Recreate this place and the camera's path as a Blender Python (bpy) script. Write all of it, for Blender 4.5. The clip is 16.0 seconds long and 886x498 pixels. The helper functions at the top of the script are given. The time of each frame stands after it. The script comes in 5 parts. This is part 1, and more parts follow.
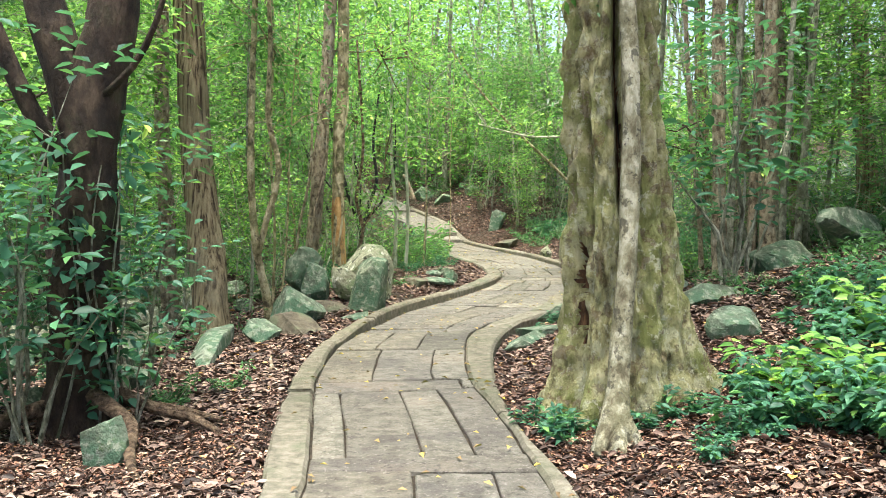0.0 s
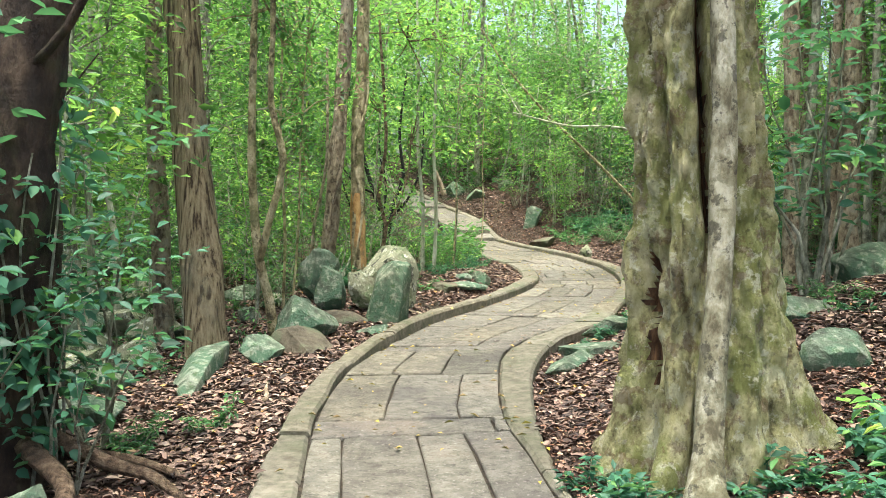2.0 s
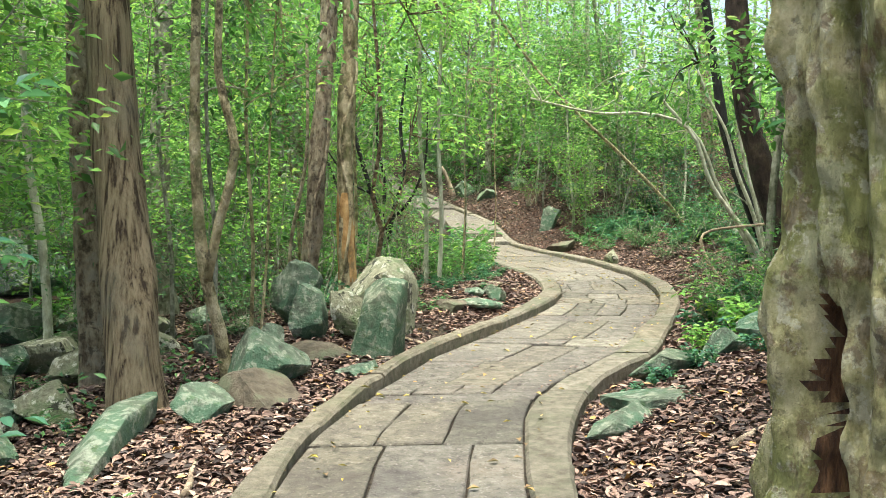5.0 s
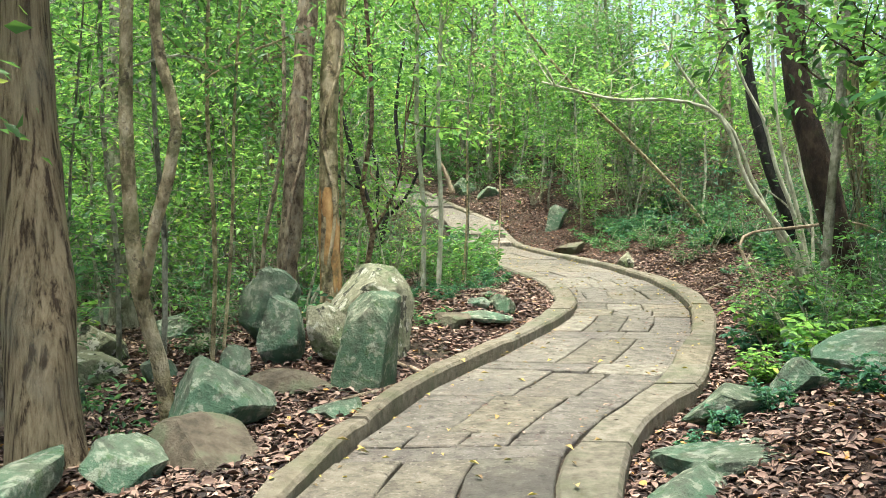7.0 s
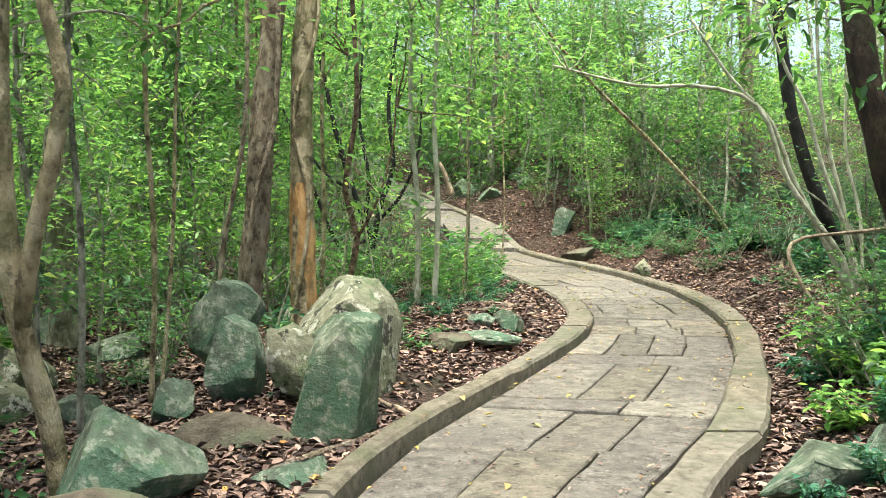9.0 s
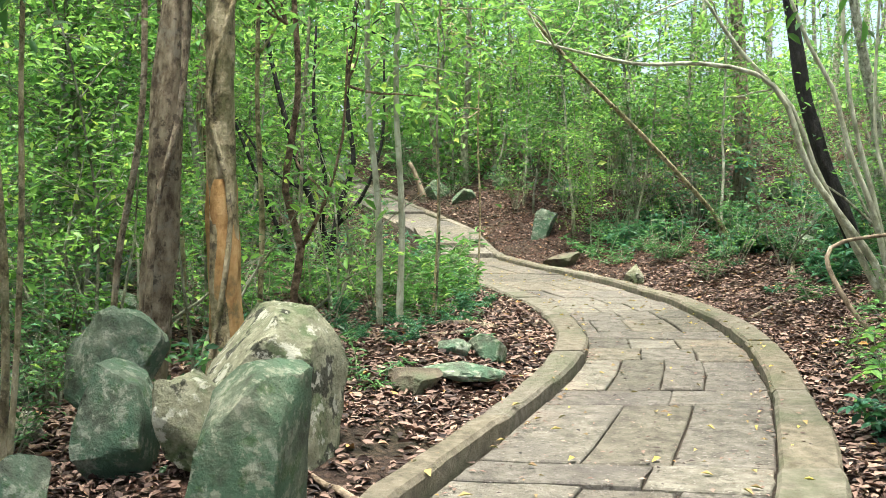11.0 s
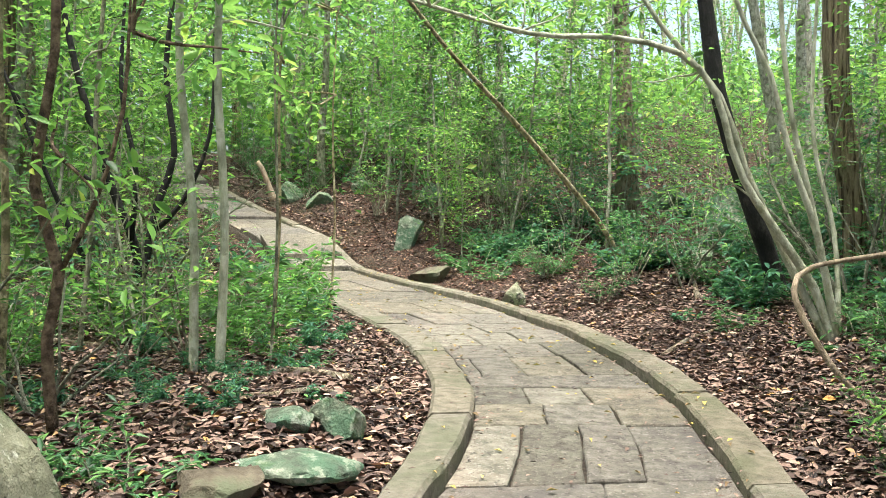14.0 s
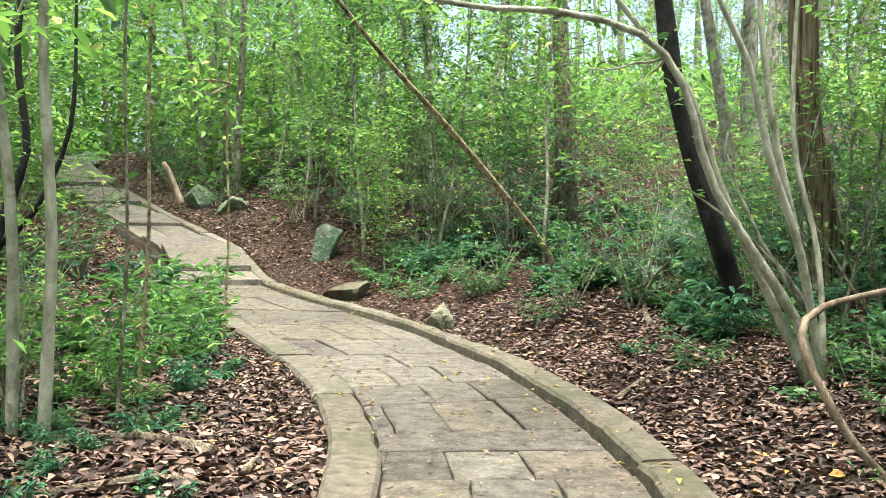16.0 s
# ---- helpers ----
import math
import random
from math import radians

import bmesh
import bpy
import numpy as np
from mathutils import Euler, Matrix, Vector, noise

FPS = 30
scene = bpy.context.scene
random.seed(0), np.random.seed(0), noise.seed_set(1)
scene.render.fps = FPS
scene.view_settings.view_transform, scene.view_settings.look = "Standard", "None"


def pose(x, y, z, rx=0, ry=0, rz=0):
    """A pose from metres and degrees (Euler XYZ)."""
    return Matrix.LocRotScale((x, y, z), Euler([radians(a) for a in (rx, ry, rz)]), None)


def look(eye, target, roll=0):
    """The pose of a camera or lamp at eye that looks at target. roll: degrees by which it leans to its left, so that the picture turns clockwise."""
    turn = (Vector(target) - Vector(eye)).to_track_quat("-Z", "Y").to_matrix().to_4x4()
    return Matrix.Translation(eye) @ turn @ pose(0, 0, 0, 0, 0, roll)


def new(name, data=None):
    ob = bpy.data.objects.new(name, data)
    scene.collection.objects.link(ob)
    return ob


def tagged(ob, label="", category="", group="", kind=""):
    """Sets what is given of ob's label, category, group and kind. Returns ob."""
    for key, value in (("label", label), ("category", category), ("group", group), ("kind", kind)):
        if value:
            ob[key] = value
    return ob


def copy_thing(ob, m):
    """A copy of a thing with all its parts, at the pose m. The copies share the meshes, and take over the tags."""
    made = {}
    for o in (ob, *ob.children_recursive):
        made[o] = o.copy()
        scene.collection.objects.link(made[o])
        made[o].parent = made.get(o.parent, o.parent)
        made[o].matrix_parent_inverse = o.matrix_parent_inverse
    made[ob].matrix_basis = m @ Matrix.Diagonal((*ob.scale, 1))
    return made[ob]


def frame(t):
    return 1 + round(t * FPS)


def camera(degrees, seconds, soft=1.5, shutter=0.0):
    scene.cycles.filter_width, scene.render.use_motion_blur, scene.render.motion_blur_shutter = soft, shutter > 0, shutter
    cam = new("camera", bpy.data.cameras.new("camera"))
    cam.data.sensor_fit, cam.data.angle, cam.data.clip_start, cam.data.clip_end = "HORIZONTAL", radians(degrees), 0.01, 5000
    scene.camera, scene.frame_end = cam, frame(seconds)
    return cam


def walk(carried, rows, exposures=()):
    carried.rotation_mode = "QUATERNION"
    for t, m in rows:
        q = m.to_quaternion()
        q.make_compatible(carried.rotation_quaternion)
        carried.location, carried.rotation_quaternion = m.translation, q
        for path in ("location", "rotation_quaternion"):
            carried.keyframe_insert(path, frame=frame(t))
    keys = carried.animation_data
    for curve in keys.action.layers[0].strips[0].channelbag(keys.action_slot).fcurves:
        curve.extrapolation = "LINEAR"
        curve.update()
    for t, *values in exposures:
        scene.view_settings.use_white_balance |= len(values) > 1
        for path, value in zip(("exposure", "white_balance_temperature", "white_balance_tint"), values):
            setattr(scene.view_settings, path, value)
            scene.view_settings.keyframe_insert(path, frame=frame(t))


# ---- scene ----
cam = camera(51.7, 16.0, soft=0.7)
PATH = [
    (0, (-0.039, 0.069, 1.493), (-0.027, 2.067, 1.411), 0.1),
    (0.5, (-0.053, 0.407, 1.513), (-0.067, 2.405, 1.424), 0.1),
    (1, (-0.032, 0.781, 1.509), (-0.059, 2.778, 1.418), -0.1),
    (1.5, (0.014, 1.161, 1.534), (-0.027, 3.158, 1.442), -0.1),
    (2, (0.003, 1.536, 1.518), (-0.058, 3.533, 1.426), 0.0),
    (2.5, (-0.005, 1.935, 1.518), (-0.077, 3.931, 1.426), -0.1),
    (3, (0.037, 2.329, 1.515), (-0.043, 4.325, 1.425), -0.3),
    (3.5, (0.052, 2.697, 1.51), (-0.036, 4.693, 1.42), -0.3),
    (4, (0.043, 3.044, 1.537), (-0.048, 5.04, 1.448), -0.3),
    (4.2, (0.034, 3.184, 1.537), (-0.055, 5.18, 1.446), -0.3),
    (6.3, (-0.075, 4.718, 1.518), (-0.155, 6.714, 1.429), -0.5),
    (6.5, (-0.083, 4.885, 1.521), (-0.162, 6.881, 1.43), -0.5),
    (7, (-0.1, 5.3, 1.52), (-0.179, 7.297, 1.427), -0.2),
    (7.5, (-0.123, 5.694, 1.517), (-0.203, 7.69, 1.424), -0.2),
    (8, (-0.117, 6.069, 1.498), (-0.197, 8.065, 1.405), -0.2),
    (8.5, (-0.121, 6.455, 1.509), (-0.2, 8.452, 1.416), 0.0),
    (8.7, (-0.125, 6.582, 1.497), (-0.204, 8.578, 1.407), 0.0),
    (10.8, (-0.082, 8.285, 1.463), (-0.143, 10.282, 1.388), -0.6),
    (11, (-0.094, 8.413, 1.478), (-0.119, 10.412, 1.4), -0.7),
    (11.5, (-0.106, 8.759, 1.489), (-0.057, 10.757, 1.409), -0.6),
    (12, (-0.099, 9.106, 1.48), (0.004, 11.102, 1.401), -0.4),
    (12.5, (-0.12, 9.408, 1.508), (0.033, 11.401, 1.427), -0.3),
    (13, (-0.078, 9.777, 1.494), (0.133, 11.765, 1.413), -0.3),
    (13.5, (-0.018, 10.192, 1.502), (0.235, 12.175, 1.428), 0.0),
    (14, (0.027, 10.55, 1.508), (0.307, 12.529, 1.44), 0.1),
    (14.5, (0.082, 10.878, 1.544), (0.412, 12.85, 1.476), -0.0),
    (15, (0.215, 11.262, 1.556), (0.603, 13.224, 1.49), 0.1),
    (15.5, (0.327, 11.608, 1.565), (0.736, 13.565, 1.505), 0.5),
    (16, (0.403, 11.95, 1.578), (0.828, 13.903, 1.522), 0.6),
]
walk(cam, [(t, look(eye, target, roll)) for t, eye, target, roll in PATH], [(0, 1.68, 6480, 5), (7, 1.68, 6450, 6), (16, 1.7, 6400, 10)])

# ---- world, sun ----
SUN_UP, SUN_AT = 81.0, 195.0      # degrees above the horizon, degrees from +y towards +x
world = bpy.data.worlds.new("sky")
scene.world = world
world.use_nodes = True
wn = world.node_tree.nodes
sky = wn.new("ShaderNodeTexSky")
sky.sky_type = "NISHITA"
sky.sun_disc = False
sky.sun_elevation = radians(SUN_UP)
sky.sun_rotation = radians(SUN_AT)
sky.air_density, sky.dust_density = 1.0, 6.0
wn["Background"].inputs["Strength"].default_value = 0.15
world.node_tree.links.new(sky.outputs[0], wn["Background"].inputs["Color"])
sun_data = bpy.data.lights.new("sun", "SUN")
sun_data.energy, sun_data.angle, sun_data.color = 3.6, radians(24), (1.0, 0.95, 0.86)
sun = new("sun", sun_data)
sun_dir = Vector((math.sin(radians(SUN_AT)) * math.cos(radians(SUN_UP)), math.cos(radians(SUN_AT)) * math.cos(radians(SUN_UP)), math.sin(radians(SUN_UP))))
sun.matrix_world = look(sun_dir * 60, (0, 0, 0))

# ---- materials ----


def ramp_node(nt, stops):
    r = nt.nodes.new("ShaderNodeValToRGB")
    els = r.color_ramp.elements
    while len(els) < len(stops):
        els.new(0.5)
    for e, (p, c) in zip(els, stops):
        e.position, e.color = p, (*c, 1)
    return r


def noise_node(nt, vec, scale, detail=6, rough=0.6, dist=0.0):
    n = nt.nodes.new("ShaderNodeTexNoise")
    n.inputs["Scale"].default_value, n.inputs["Detail"].default_value = scale, detail
    n.inputs["Roughness"].default_value, n.inputs["Distortion"].default_value = rough, dist
    nt.links.new(vec, n.inputs["Vector"])
    return n


def mixed(nt, fac, a, b, mode="MIX"):
    m = nt.nodes.new("ShaderNodeMix")
    m.data_type, m.blend_type = "RGBA", mode
    if isinstance(fac, float):
        m.inputs[0].default_value = fac
    else:
        nt.links.new(fac, m.inputs[0])
    for sock, v in ((m.inputs[6], a), (m.inputs[7], b)):
        if isinstance(v, tuple):
            sock.default_value = (*v, 1)
        else:
            nt.links.new(v, sock)
    return m.outputs[2]


def surface(name, stops, scale=6.0, stretch=(1, 1, 1), rough=0.85, bump=0.4, bump_scale=30.0, stains=(), random_tint=0.0, spec=0.3, dist=0.05):
    """A rough natural surface: a ramp over noise, stains of other colours at larger scales, relief at two scales."""
    m = bpy.data.materials.new(name)
    m.use_nodes = True
    nt = m.node_tree
    bsdf = nt.nodes["Principled BSDF"]
    tc = nt.nodes.new("ShaderNodeTexCoord")
    mp = nt.nodes.new("ShaderNodeMapping")
    mp.inputs["Scale"].default_value = stretch
    nt.links.new(tc.outputs["Object"], mp.inputs["Vector"])
    base = noise_node(nt, mp.outputs[0], scale, 8, 0.65, dist)
    r = ramp_node(nt, [(0.5 + (p - 0.5) * 0.6, c) for p, c in stops])
    nt.links.new(base.outputs[0], r.inputs[0])
    col = r.outputs[0]
    for colour, s, lo, hi, amount in stains:
        n = noise_node(nt, tc.outputs["Object"], s, 8, 0.66, 0.08)
        k = ramp_node(nt, [(0.5 + (lo - 0.5) * 0.8, (0, 0, 0)), (0.5 + (hi - 0.5) * 0.8, (amount, amount, amount))])
        nt.links.new(n.outputs[0], k.inputs[0])
        col = mixed(nt, k.outputs[0], col, colour)
    if random_tint:
        oi = nt.nodes.new("ShaderNodeObjectInfo")
        k = ramp_node(nt, [(0, (1 - random_tint,) * 3), (0.3, (1.0, 0.96, 0.9)), (0.6, (1 - 0.5 * random_tint, 1 - 0.55 * random_tint, 1 - 0.4 * random_tint)), (1, (1 + random_tint * 0.6,) * 3)])
        nt.links.new(oi.outputs["Random"], k.inputs[0])
        col = mixed(nt, 1.0, col, k.outputs[0], "MULTIPLY")
    nt.links.new(col, bsdf.inputs["Base Color"])
    bsdf.inputs["Roughness"].default_value = rough
    bsdf.inputs["Specular IOR Level"].default_value = spec
    fine = noise_node(nt, mp.outputs[0], bump_scale, 6, 0.7)
    b1 = nt.nodes.new("ShaderNodeBump")
    b1.inputs["Strength"].default_value, b1.inputs["Distance"].default_value = bump, 0.05
    nt.links.new(fine.outputs[0], b1.inputs["Height"])
    b2 = nt.nodes.new("ShaderNodeBump")
    b2.inputs["Strength"].default_value, b2.inputs["Distance"].default_value = bump, 0.1
    nt.links.new(base.outputs[0], b2.inputs["Height"])
    nt.links.new(b2.outputs[0], b1.inputs["Normal"])
    nt.links.new(b1.outputs[0], bsdf.inputs["Normal"])
    return m


def leaf_material(name, stops, through_tint=(0.30, 0.50, 0.08), translucent=0.4, rough=0.45, spec=0.35):
    """Leaves: each island its own colour, some light through the blade."""
    m = bpy.data.materials.new(name)
    m.use_nodes = True
    nt = m.node_tree
    bsdf = nt.nodes["Principled BSDF"]
    geo = nt.nodes.new("ShaderNodeNewGeometry")
    r = ramp_node(nt, stops)
    nt.links.new(geo.outputs["Random Per Island"], r.inputs[0])
    nt.links.new(r.outputs[0], bsdf.inputs["Base Color"])
    bsdf.inputs["Roughness"].default_value = rough
    bsdf.inputs["Specular IOR Level"].default_value = spec
    if translucent:
        tr = nt.nodes.new("ShaderNodeBsdfTranslucent")
        nt.links.new(mixed(nt, 0.6, r.outputs[0], through_tint), tr.inputs["Color"])
        mx = nt.nodes.new("ShaderNodeMixShader")
        mx.inputs[0].default_value = translucent
        nt.links.new(bsdf.outputs[0], mx.inputs[1])
        nt.links.new(tr.outputs[0], mx.inputs[2])
        nt.links.new(mx.outputs[0], nt.nodes["Material Output"].inputs["Surface"])
    return m


STONE = surface("paving_stone", [(0.25, (0.09, 0.083, 0.065)), (0.5, (0.16, 0.15, 0.118)), (0.75, (0.225, 0.214, 0.174))], 9, rough=0.75, bump=0.6, bump_scale=60,
                stains=[((0.12, 0.11, 0.095), 1.3, 0.5, 0.66, 0.75), ((0.28, 0.23, 0.175), 0.9, 0.55, 0.7, 0.45), ((0.05, 0.045, 0.037), 16, 0.60, 0.68, 0.7), ((0.34, 0.32, 0.28), 38, 0.60, 0.66, 0.6), ((0.05, 0.045, 0.037), 55, 0.60, 0.66, 0.6), ((0.075, 0.07, 0.064), 0.8, 0.56, 0.62, 0.5)], random_tint=0.32)
KERB = surface("kerb_stone", [(0.25, (0.10, 0.092, 0.066)), (0.5, (0.16, 0.147, 0.112)), (0.75, (0.22, 0.203, 0.16))], 12, rough=0.85, bump=0.5, bump_scale=70,
               stains=[((0.10, 0.11, 0.065), 2.2, 0.48, 0.66, 0.75), ((0.10, 0.09, 0.07), 14, 0.63, 0.72, 0.6)], random_tint=0.14)
SOIL = surface("forest_soil", [(0.3, (0.025, 0.016, 0.012)), (0.5, (0.06, 0.04, 0.029)), (0.7, (0.125, 0.083, 0.06))], 22, rough=0.95, bump=0.8, bump_scale=60,
               stains=[((0.09, 0.042, 0.027), 1.1, 0.52, 0.65, 0.5), ((0.03, 0.045, 0.016), 0.35, 0.52, 0.7, 0.6)])
JOINT = surface("joint_earth", [(0.3, (0.03, 0.025, 0.018)), (0.7, (0.09, 0.07, 0.05))], 30, rough=0.95, bump=0.6)
ROCK = surface("mossy_rock", [(0.25, (0.07, 0.085, 0.06)), (0.5, (0.135, 0.175, 0.12)), (0.75, (0.26, 0.3, 0.22))], 6.5, rough=0.85, bump=0.7, bump_scale=35,
               stains=[((0.075, 0.16, 0.095), 2.0, 0.42, 0.56, 0.8), ((0.42, 0.45, 0.37), 5, 0.55, 0.63, 0.5), ((0.38, 0.40, 0.31), 13, 0.56, 0.63, 0.5), ((0.05, 0.06, 0.04), 4.6, 0.58, 0.66, 0.6), ((0.07, 0.14, 0.05), 9, 0.58, 0.66, 0.6)], random_tint=0.15)
ROCK_PALE = surface("pale_rock", [(0.25, (0.16, 0.16, 0.11)), (0.5, (0.26, 0.265, 0.175)), (0.75, (0.46, 0.45, 0.33))], 6, rough=0.85, bump=0.8, bump_scale=30,
                    stains=[((0.09, 0.14, 0.055), 2.4, 0.46, 0.58, 0.8), ((0.03, 0.032, 0.022), 5.5, 0.54, 0.6, 0.9), ((0.6, 0.6, 0.5), 9, 0.56, 0.62, 0.7)])
ROCK_BROWN = surface("brown_rock", [(0.3, (0.06, 0.05, 0.035)), (0.7, (0.165, 0.14, 0.1))], 5, rough=0.85, bump=0.6,
                     stains=[((0.08, 0.11, 0.06), 2.5, 0.5, 0.66, 0.7)])
BARK_PALE = surface("pale_bark", [(0.27, (0.1, 0.088, 0.038)), (0.47, (0.37, 0.35, 0.17)), (0.72, (0.57, 0.54, 0.33))], 9, (1, 1, 0.6), 0.9, 1.0, 42,
                    stains=[((0.2, 0.225, 0.065), 2.4, 0.45, 0.58, 0.8), ((0.5, 0.5, 0.36), 5, 0.57, 0.64, 0.5), ((0.6, 0.6, 0.46), 14, 0.56, 0.62, 0.6), ((0.15, 0.10, 0.05), 7, 0.55, 0.62, 0.7), ((0.05, 0.04, 0.025), 22, 0.59, 0.65, 0.4)])
BARK_DARK = surface("dark_bark", [(0.3, (0.022, 0.015, 0.012)), (0.55, (0.06, 0.04, 0.028)), (0.75, (0.12, 0.085, 0.06))], 7, (1, 1, 0.5), 0.85, 0.9, 30,
                    stains=[((0.05, 0.055, 0.025), 3, 0.55, 0.7, 0.6)])
BARK_RED = surface("fissured_bark", [(0.34, (0.06, 0.04, 0.024)), (0.47, (0.235, 0.185, 0.112)), (0.7, (0.38, 0.31, 0.2))], 24, (1, 1, 0.045), 0.9, 1.0, 60,
                   stains=[((0.20, 0.19, 0.14), 1.4, 0.55, 0.7, 0.55)], dist=0.25)
BARK_BROWN = surface("brown_bark", [(0.3, (0.11, 0.08, 0.052)), (0.5, (0.29, 0.235, 0.16)), (0.72, (0.46, 0.39, 0.28))], 16, (1, 1, 0.5), 0.9, 1.0, 45,
                     stains=[((0.36, 0.33, 0.26), 6, 0.54, 0.62, 0.7), ((0.04, 0.03, 0.02), 9, 0.58, 0.64, 0.7)])
BARK_GREY = surface("grey_bark", [(0.3, (0.12, 0.125, 0.085)), (0.5, (0.29, 0.3, 0.22)), (0.72, (0.45, 0.455, 0.36))], 14, (1, 1, 0.6), 0.88, 0.7, 45,
                    stains=[((0.08, 0.095, 0.04), 2.0, 0.5, 0.66, 0.7), ((0.03, 0.028, 0.02), 5, 0.58, 0.66, 0.7)], random_tint=0.3)
BARK_BLACK = surface("black_bark", [(0.3, (0.008, 0.008, 0.008)), (0.6, (0.02, 0.019, 0.018)), (0.8, (0.05, 0.045, 0.04))], 9, (1, 1, 0.5), 0.8, 0.7, 30)
BARK_ORANGE = surface("peeled_bark", [(0.3, (0.24, 0.13, 0.045)), (0.5, (0.42, 0.25, 0.10)), (0.72, (0.55, 0.37, 0.17))], 7, (1, 1, 0.7), 0.85, 0.5, 30,
                      stains=[((0.16, 0.14, 0.07), 3.0, 0.55, 0.64, 0.8)])
BARK_TAN = surface("tan_bark", [(0.3, (0.16, 0.13, 0.07)), (0.5, (0.42, 0.355, 0.21)), (0.72, (0.58, 0.51, 0.34))], 10, (1, 1, 0.6), 0.9, 0.8, 40,
                   stains=[((0.12, 0.13, 0.05), 3, 0.52, 0.64, 0.7), ((0.05, 0.04, 0.03), 9, 0.57, 0.64, 0.7)])
BARK_ROOT = surface("root_bark", [(0.3, (0.05, 0.032, 0.02)), (0.5, (0.15, 0.10, 0.065)), (0.72, (0.27, 0.195, 0.13))], 16, (1, 1, 1), 0.9, 0.9, 45)
BARK_LICHEN = surface("lichen_bark", [(0.3, (0.16, 0.14, 0.085)), (0.5, (0.37, 0.35, 0.235)), (0.7, (0.6, 0.585, 0.46))], 11, (1, 1, 0.6), 0.9, 1.0, 45,
                      stains=[((0.16, 0.15, 0.08), 5, 0.52, 0.6, 0.7), ((0.05, 0.045, 0.035), 12, 0.57, 0.63, 0.7)])
ROTTEN = surface("rotten_wood", [(0.3, (0.02, 0.012, 0.008)), (0.5, (0.09, 0.045, 0.022)), (0.72, (0.24, 0.13, 0.06))], 16, (1, 1, 0.2), 0.9, 0.9, 40)
BARK_SMOOTH = surface("smooth_grey_bark", [(0.3, (0.24, 0.25, 0.18)), (0.5, (0.37, 0.38, 0.28)), (0.72, (0.5, 0.51, 0.41))], 10, (1, 1, 0.5), 0.85, 0.4, 40,
                      stains=[((0.14, 0.15, 0.08), 6, 0.56, 0.66, 0.6)])
DEADWOOD = surface("dead_wood", [(0.3, (0.16, 0.12, 0.08)), (0.7, (0.42, 0.34, 0.24))], 9, (1, 1, 0.4), 0.85, 0.5, 30)

LEAF_TEAL = leaf_material("broad_leaf", [(0, (0.018, 0.06, 0.04)), (0.5, (0.042, 0.135, 0.085)), (0.85, (0.08, 0.22, 0.12)), (1, (0.17, 0.34, 0.07))], (0.15, 0.40, 0.12), 0.3, 0.5, 0.28)
# darkest and brightest stops paint shade and light among the leaves into the colour
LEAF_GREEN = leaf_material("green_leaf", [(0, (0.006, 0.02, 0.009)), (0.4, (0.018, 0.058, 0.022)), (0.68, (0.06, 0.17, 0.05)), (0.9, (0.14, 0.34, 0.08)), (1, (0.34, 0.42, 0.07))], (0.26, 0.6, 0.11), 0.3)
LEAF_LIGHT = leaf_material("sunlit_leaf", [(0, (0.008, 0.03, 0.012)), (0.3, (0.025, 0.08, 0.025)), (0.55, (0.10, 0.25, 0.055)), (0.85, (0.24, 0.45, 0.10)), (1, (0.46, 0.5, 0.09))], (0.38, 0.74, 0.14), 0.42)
LEAF_LOW = leaf_material("undergrowth_leaf", [(0, (0.01, 0.032, 0.016)), (0.5, (0.045, 0.13, 0.05)), (1, (0.13, 0.27, 0.07))], (0.16, 0.42, 0.12), 0.3)
LITTER = leaf_material("dry_leaf", [(0, (0.014, 0.009, 0.008)), (0.25, (0.065, 0.04, 0.031)), (0.55, (0.165, 0.105, 0.08)), (0.85, (0.27, 0.18, 0.138)), (0.97, (0.36, 0.27, 0.21)), (1, (0.44, 0.23, 0.05))], translucent=0, rough=0.65, spec=0.4)
LITTER_RED = leaf_material("red_dry_leaf", [(0, (0.022, 0.012, 0.009)), (0.4, (0.075, 0.037, 0.026)), (0.72, (0.2, 0.092, 0.055)), (0.92, (0.36, 0.2, 0.13)), (1, (0.5, 0.37, 0.25))], translucent=0, rough=0.65, spec=0.4)
LITTER_YELLOW = leaf_material("yellow_leaf", [(0, (0.10, 0.06, 0.03)), (0.4, (0.20, 0.12, 0.06)), (0.7, (0.42, 0.30, 0.10)), (1, (0.50, 0.36, 0.05))], translucent=0.1, rough=0.6)

# ---- the plan ----
rng = np.random.default_rng(7)
LIN = ((-4, 4.5, 5.5, 6.4, 7.6, 9.1, 10.3, 11.75, 13.8, 15.3, 16.3, 17.1, 18.0, 19.05, 20.5, 21.4, 23, 26, 28.5, 32, 36, 44),
       (-0.75, -0.72, -0.79, -0.91, -1.06, -1.08, -0.84, -0.52, 0.24, 0.81, 1.06, 1.17, 1.21, 1.2, 1.0, 0.75, 0.35, -0.5, -1.05, -2.35, -4.0, -6.5))
RIN = ((-4, 4.5, 5.2, 6.4, 7.8, 9.0, 10.0, 10.56, 11.6, 12.7, 13.5, 14.5, 15.5, 16.5, 17.7, 19.5, 21.8, 23, 24.5, 26.2, 28.5, 32, 36, 44),
       (0.6, 0.57, 0.53, 0.42, 0.22, 0.23, 0.28, 0.42, 0.92, 1.42, 1.69, 2.02, 2.26, 2.45, 2.55, 2.53, 2.2, 1.85, 1.25, 0.65, 0.15, -1.2, -2.7, -5.0))
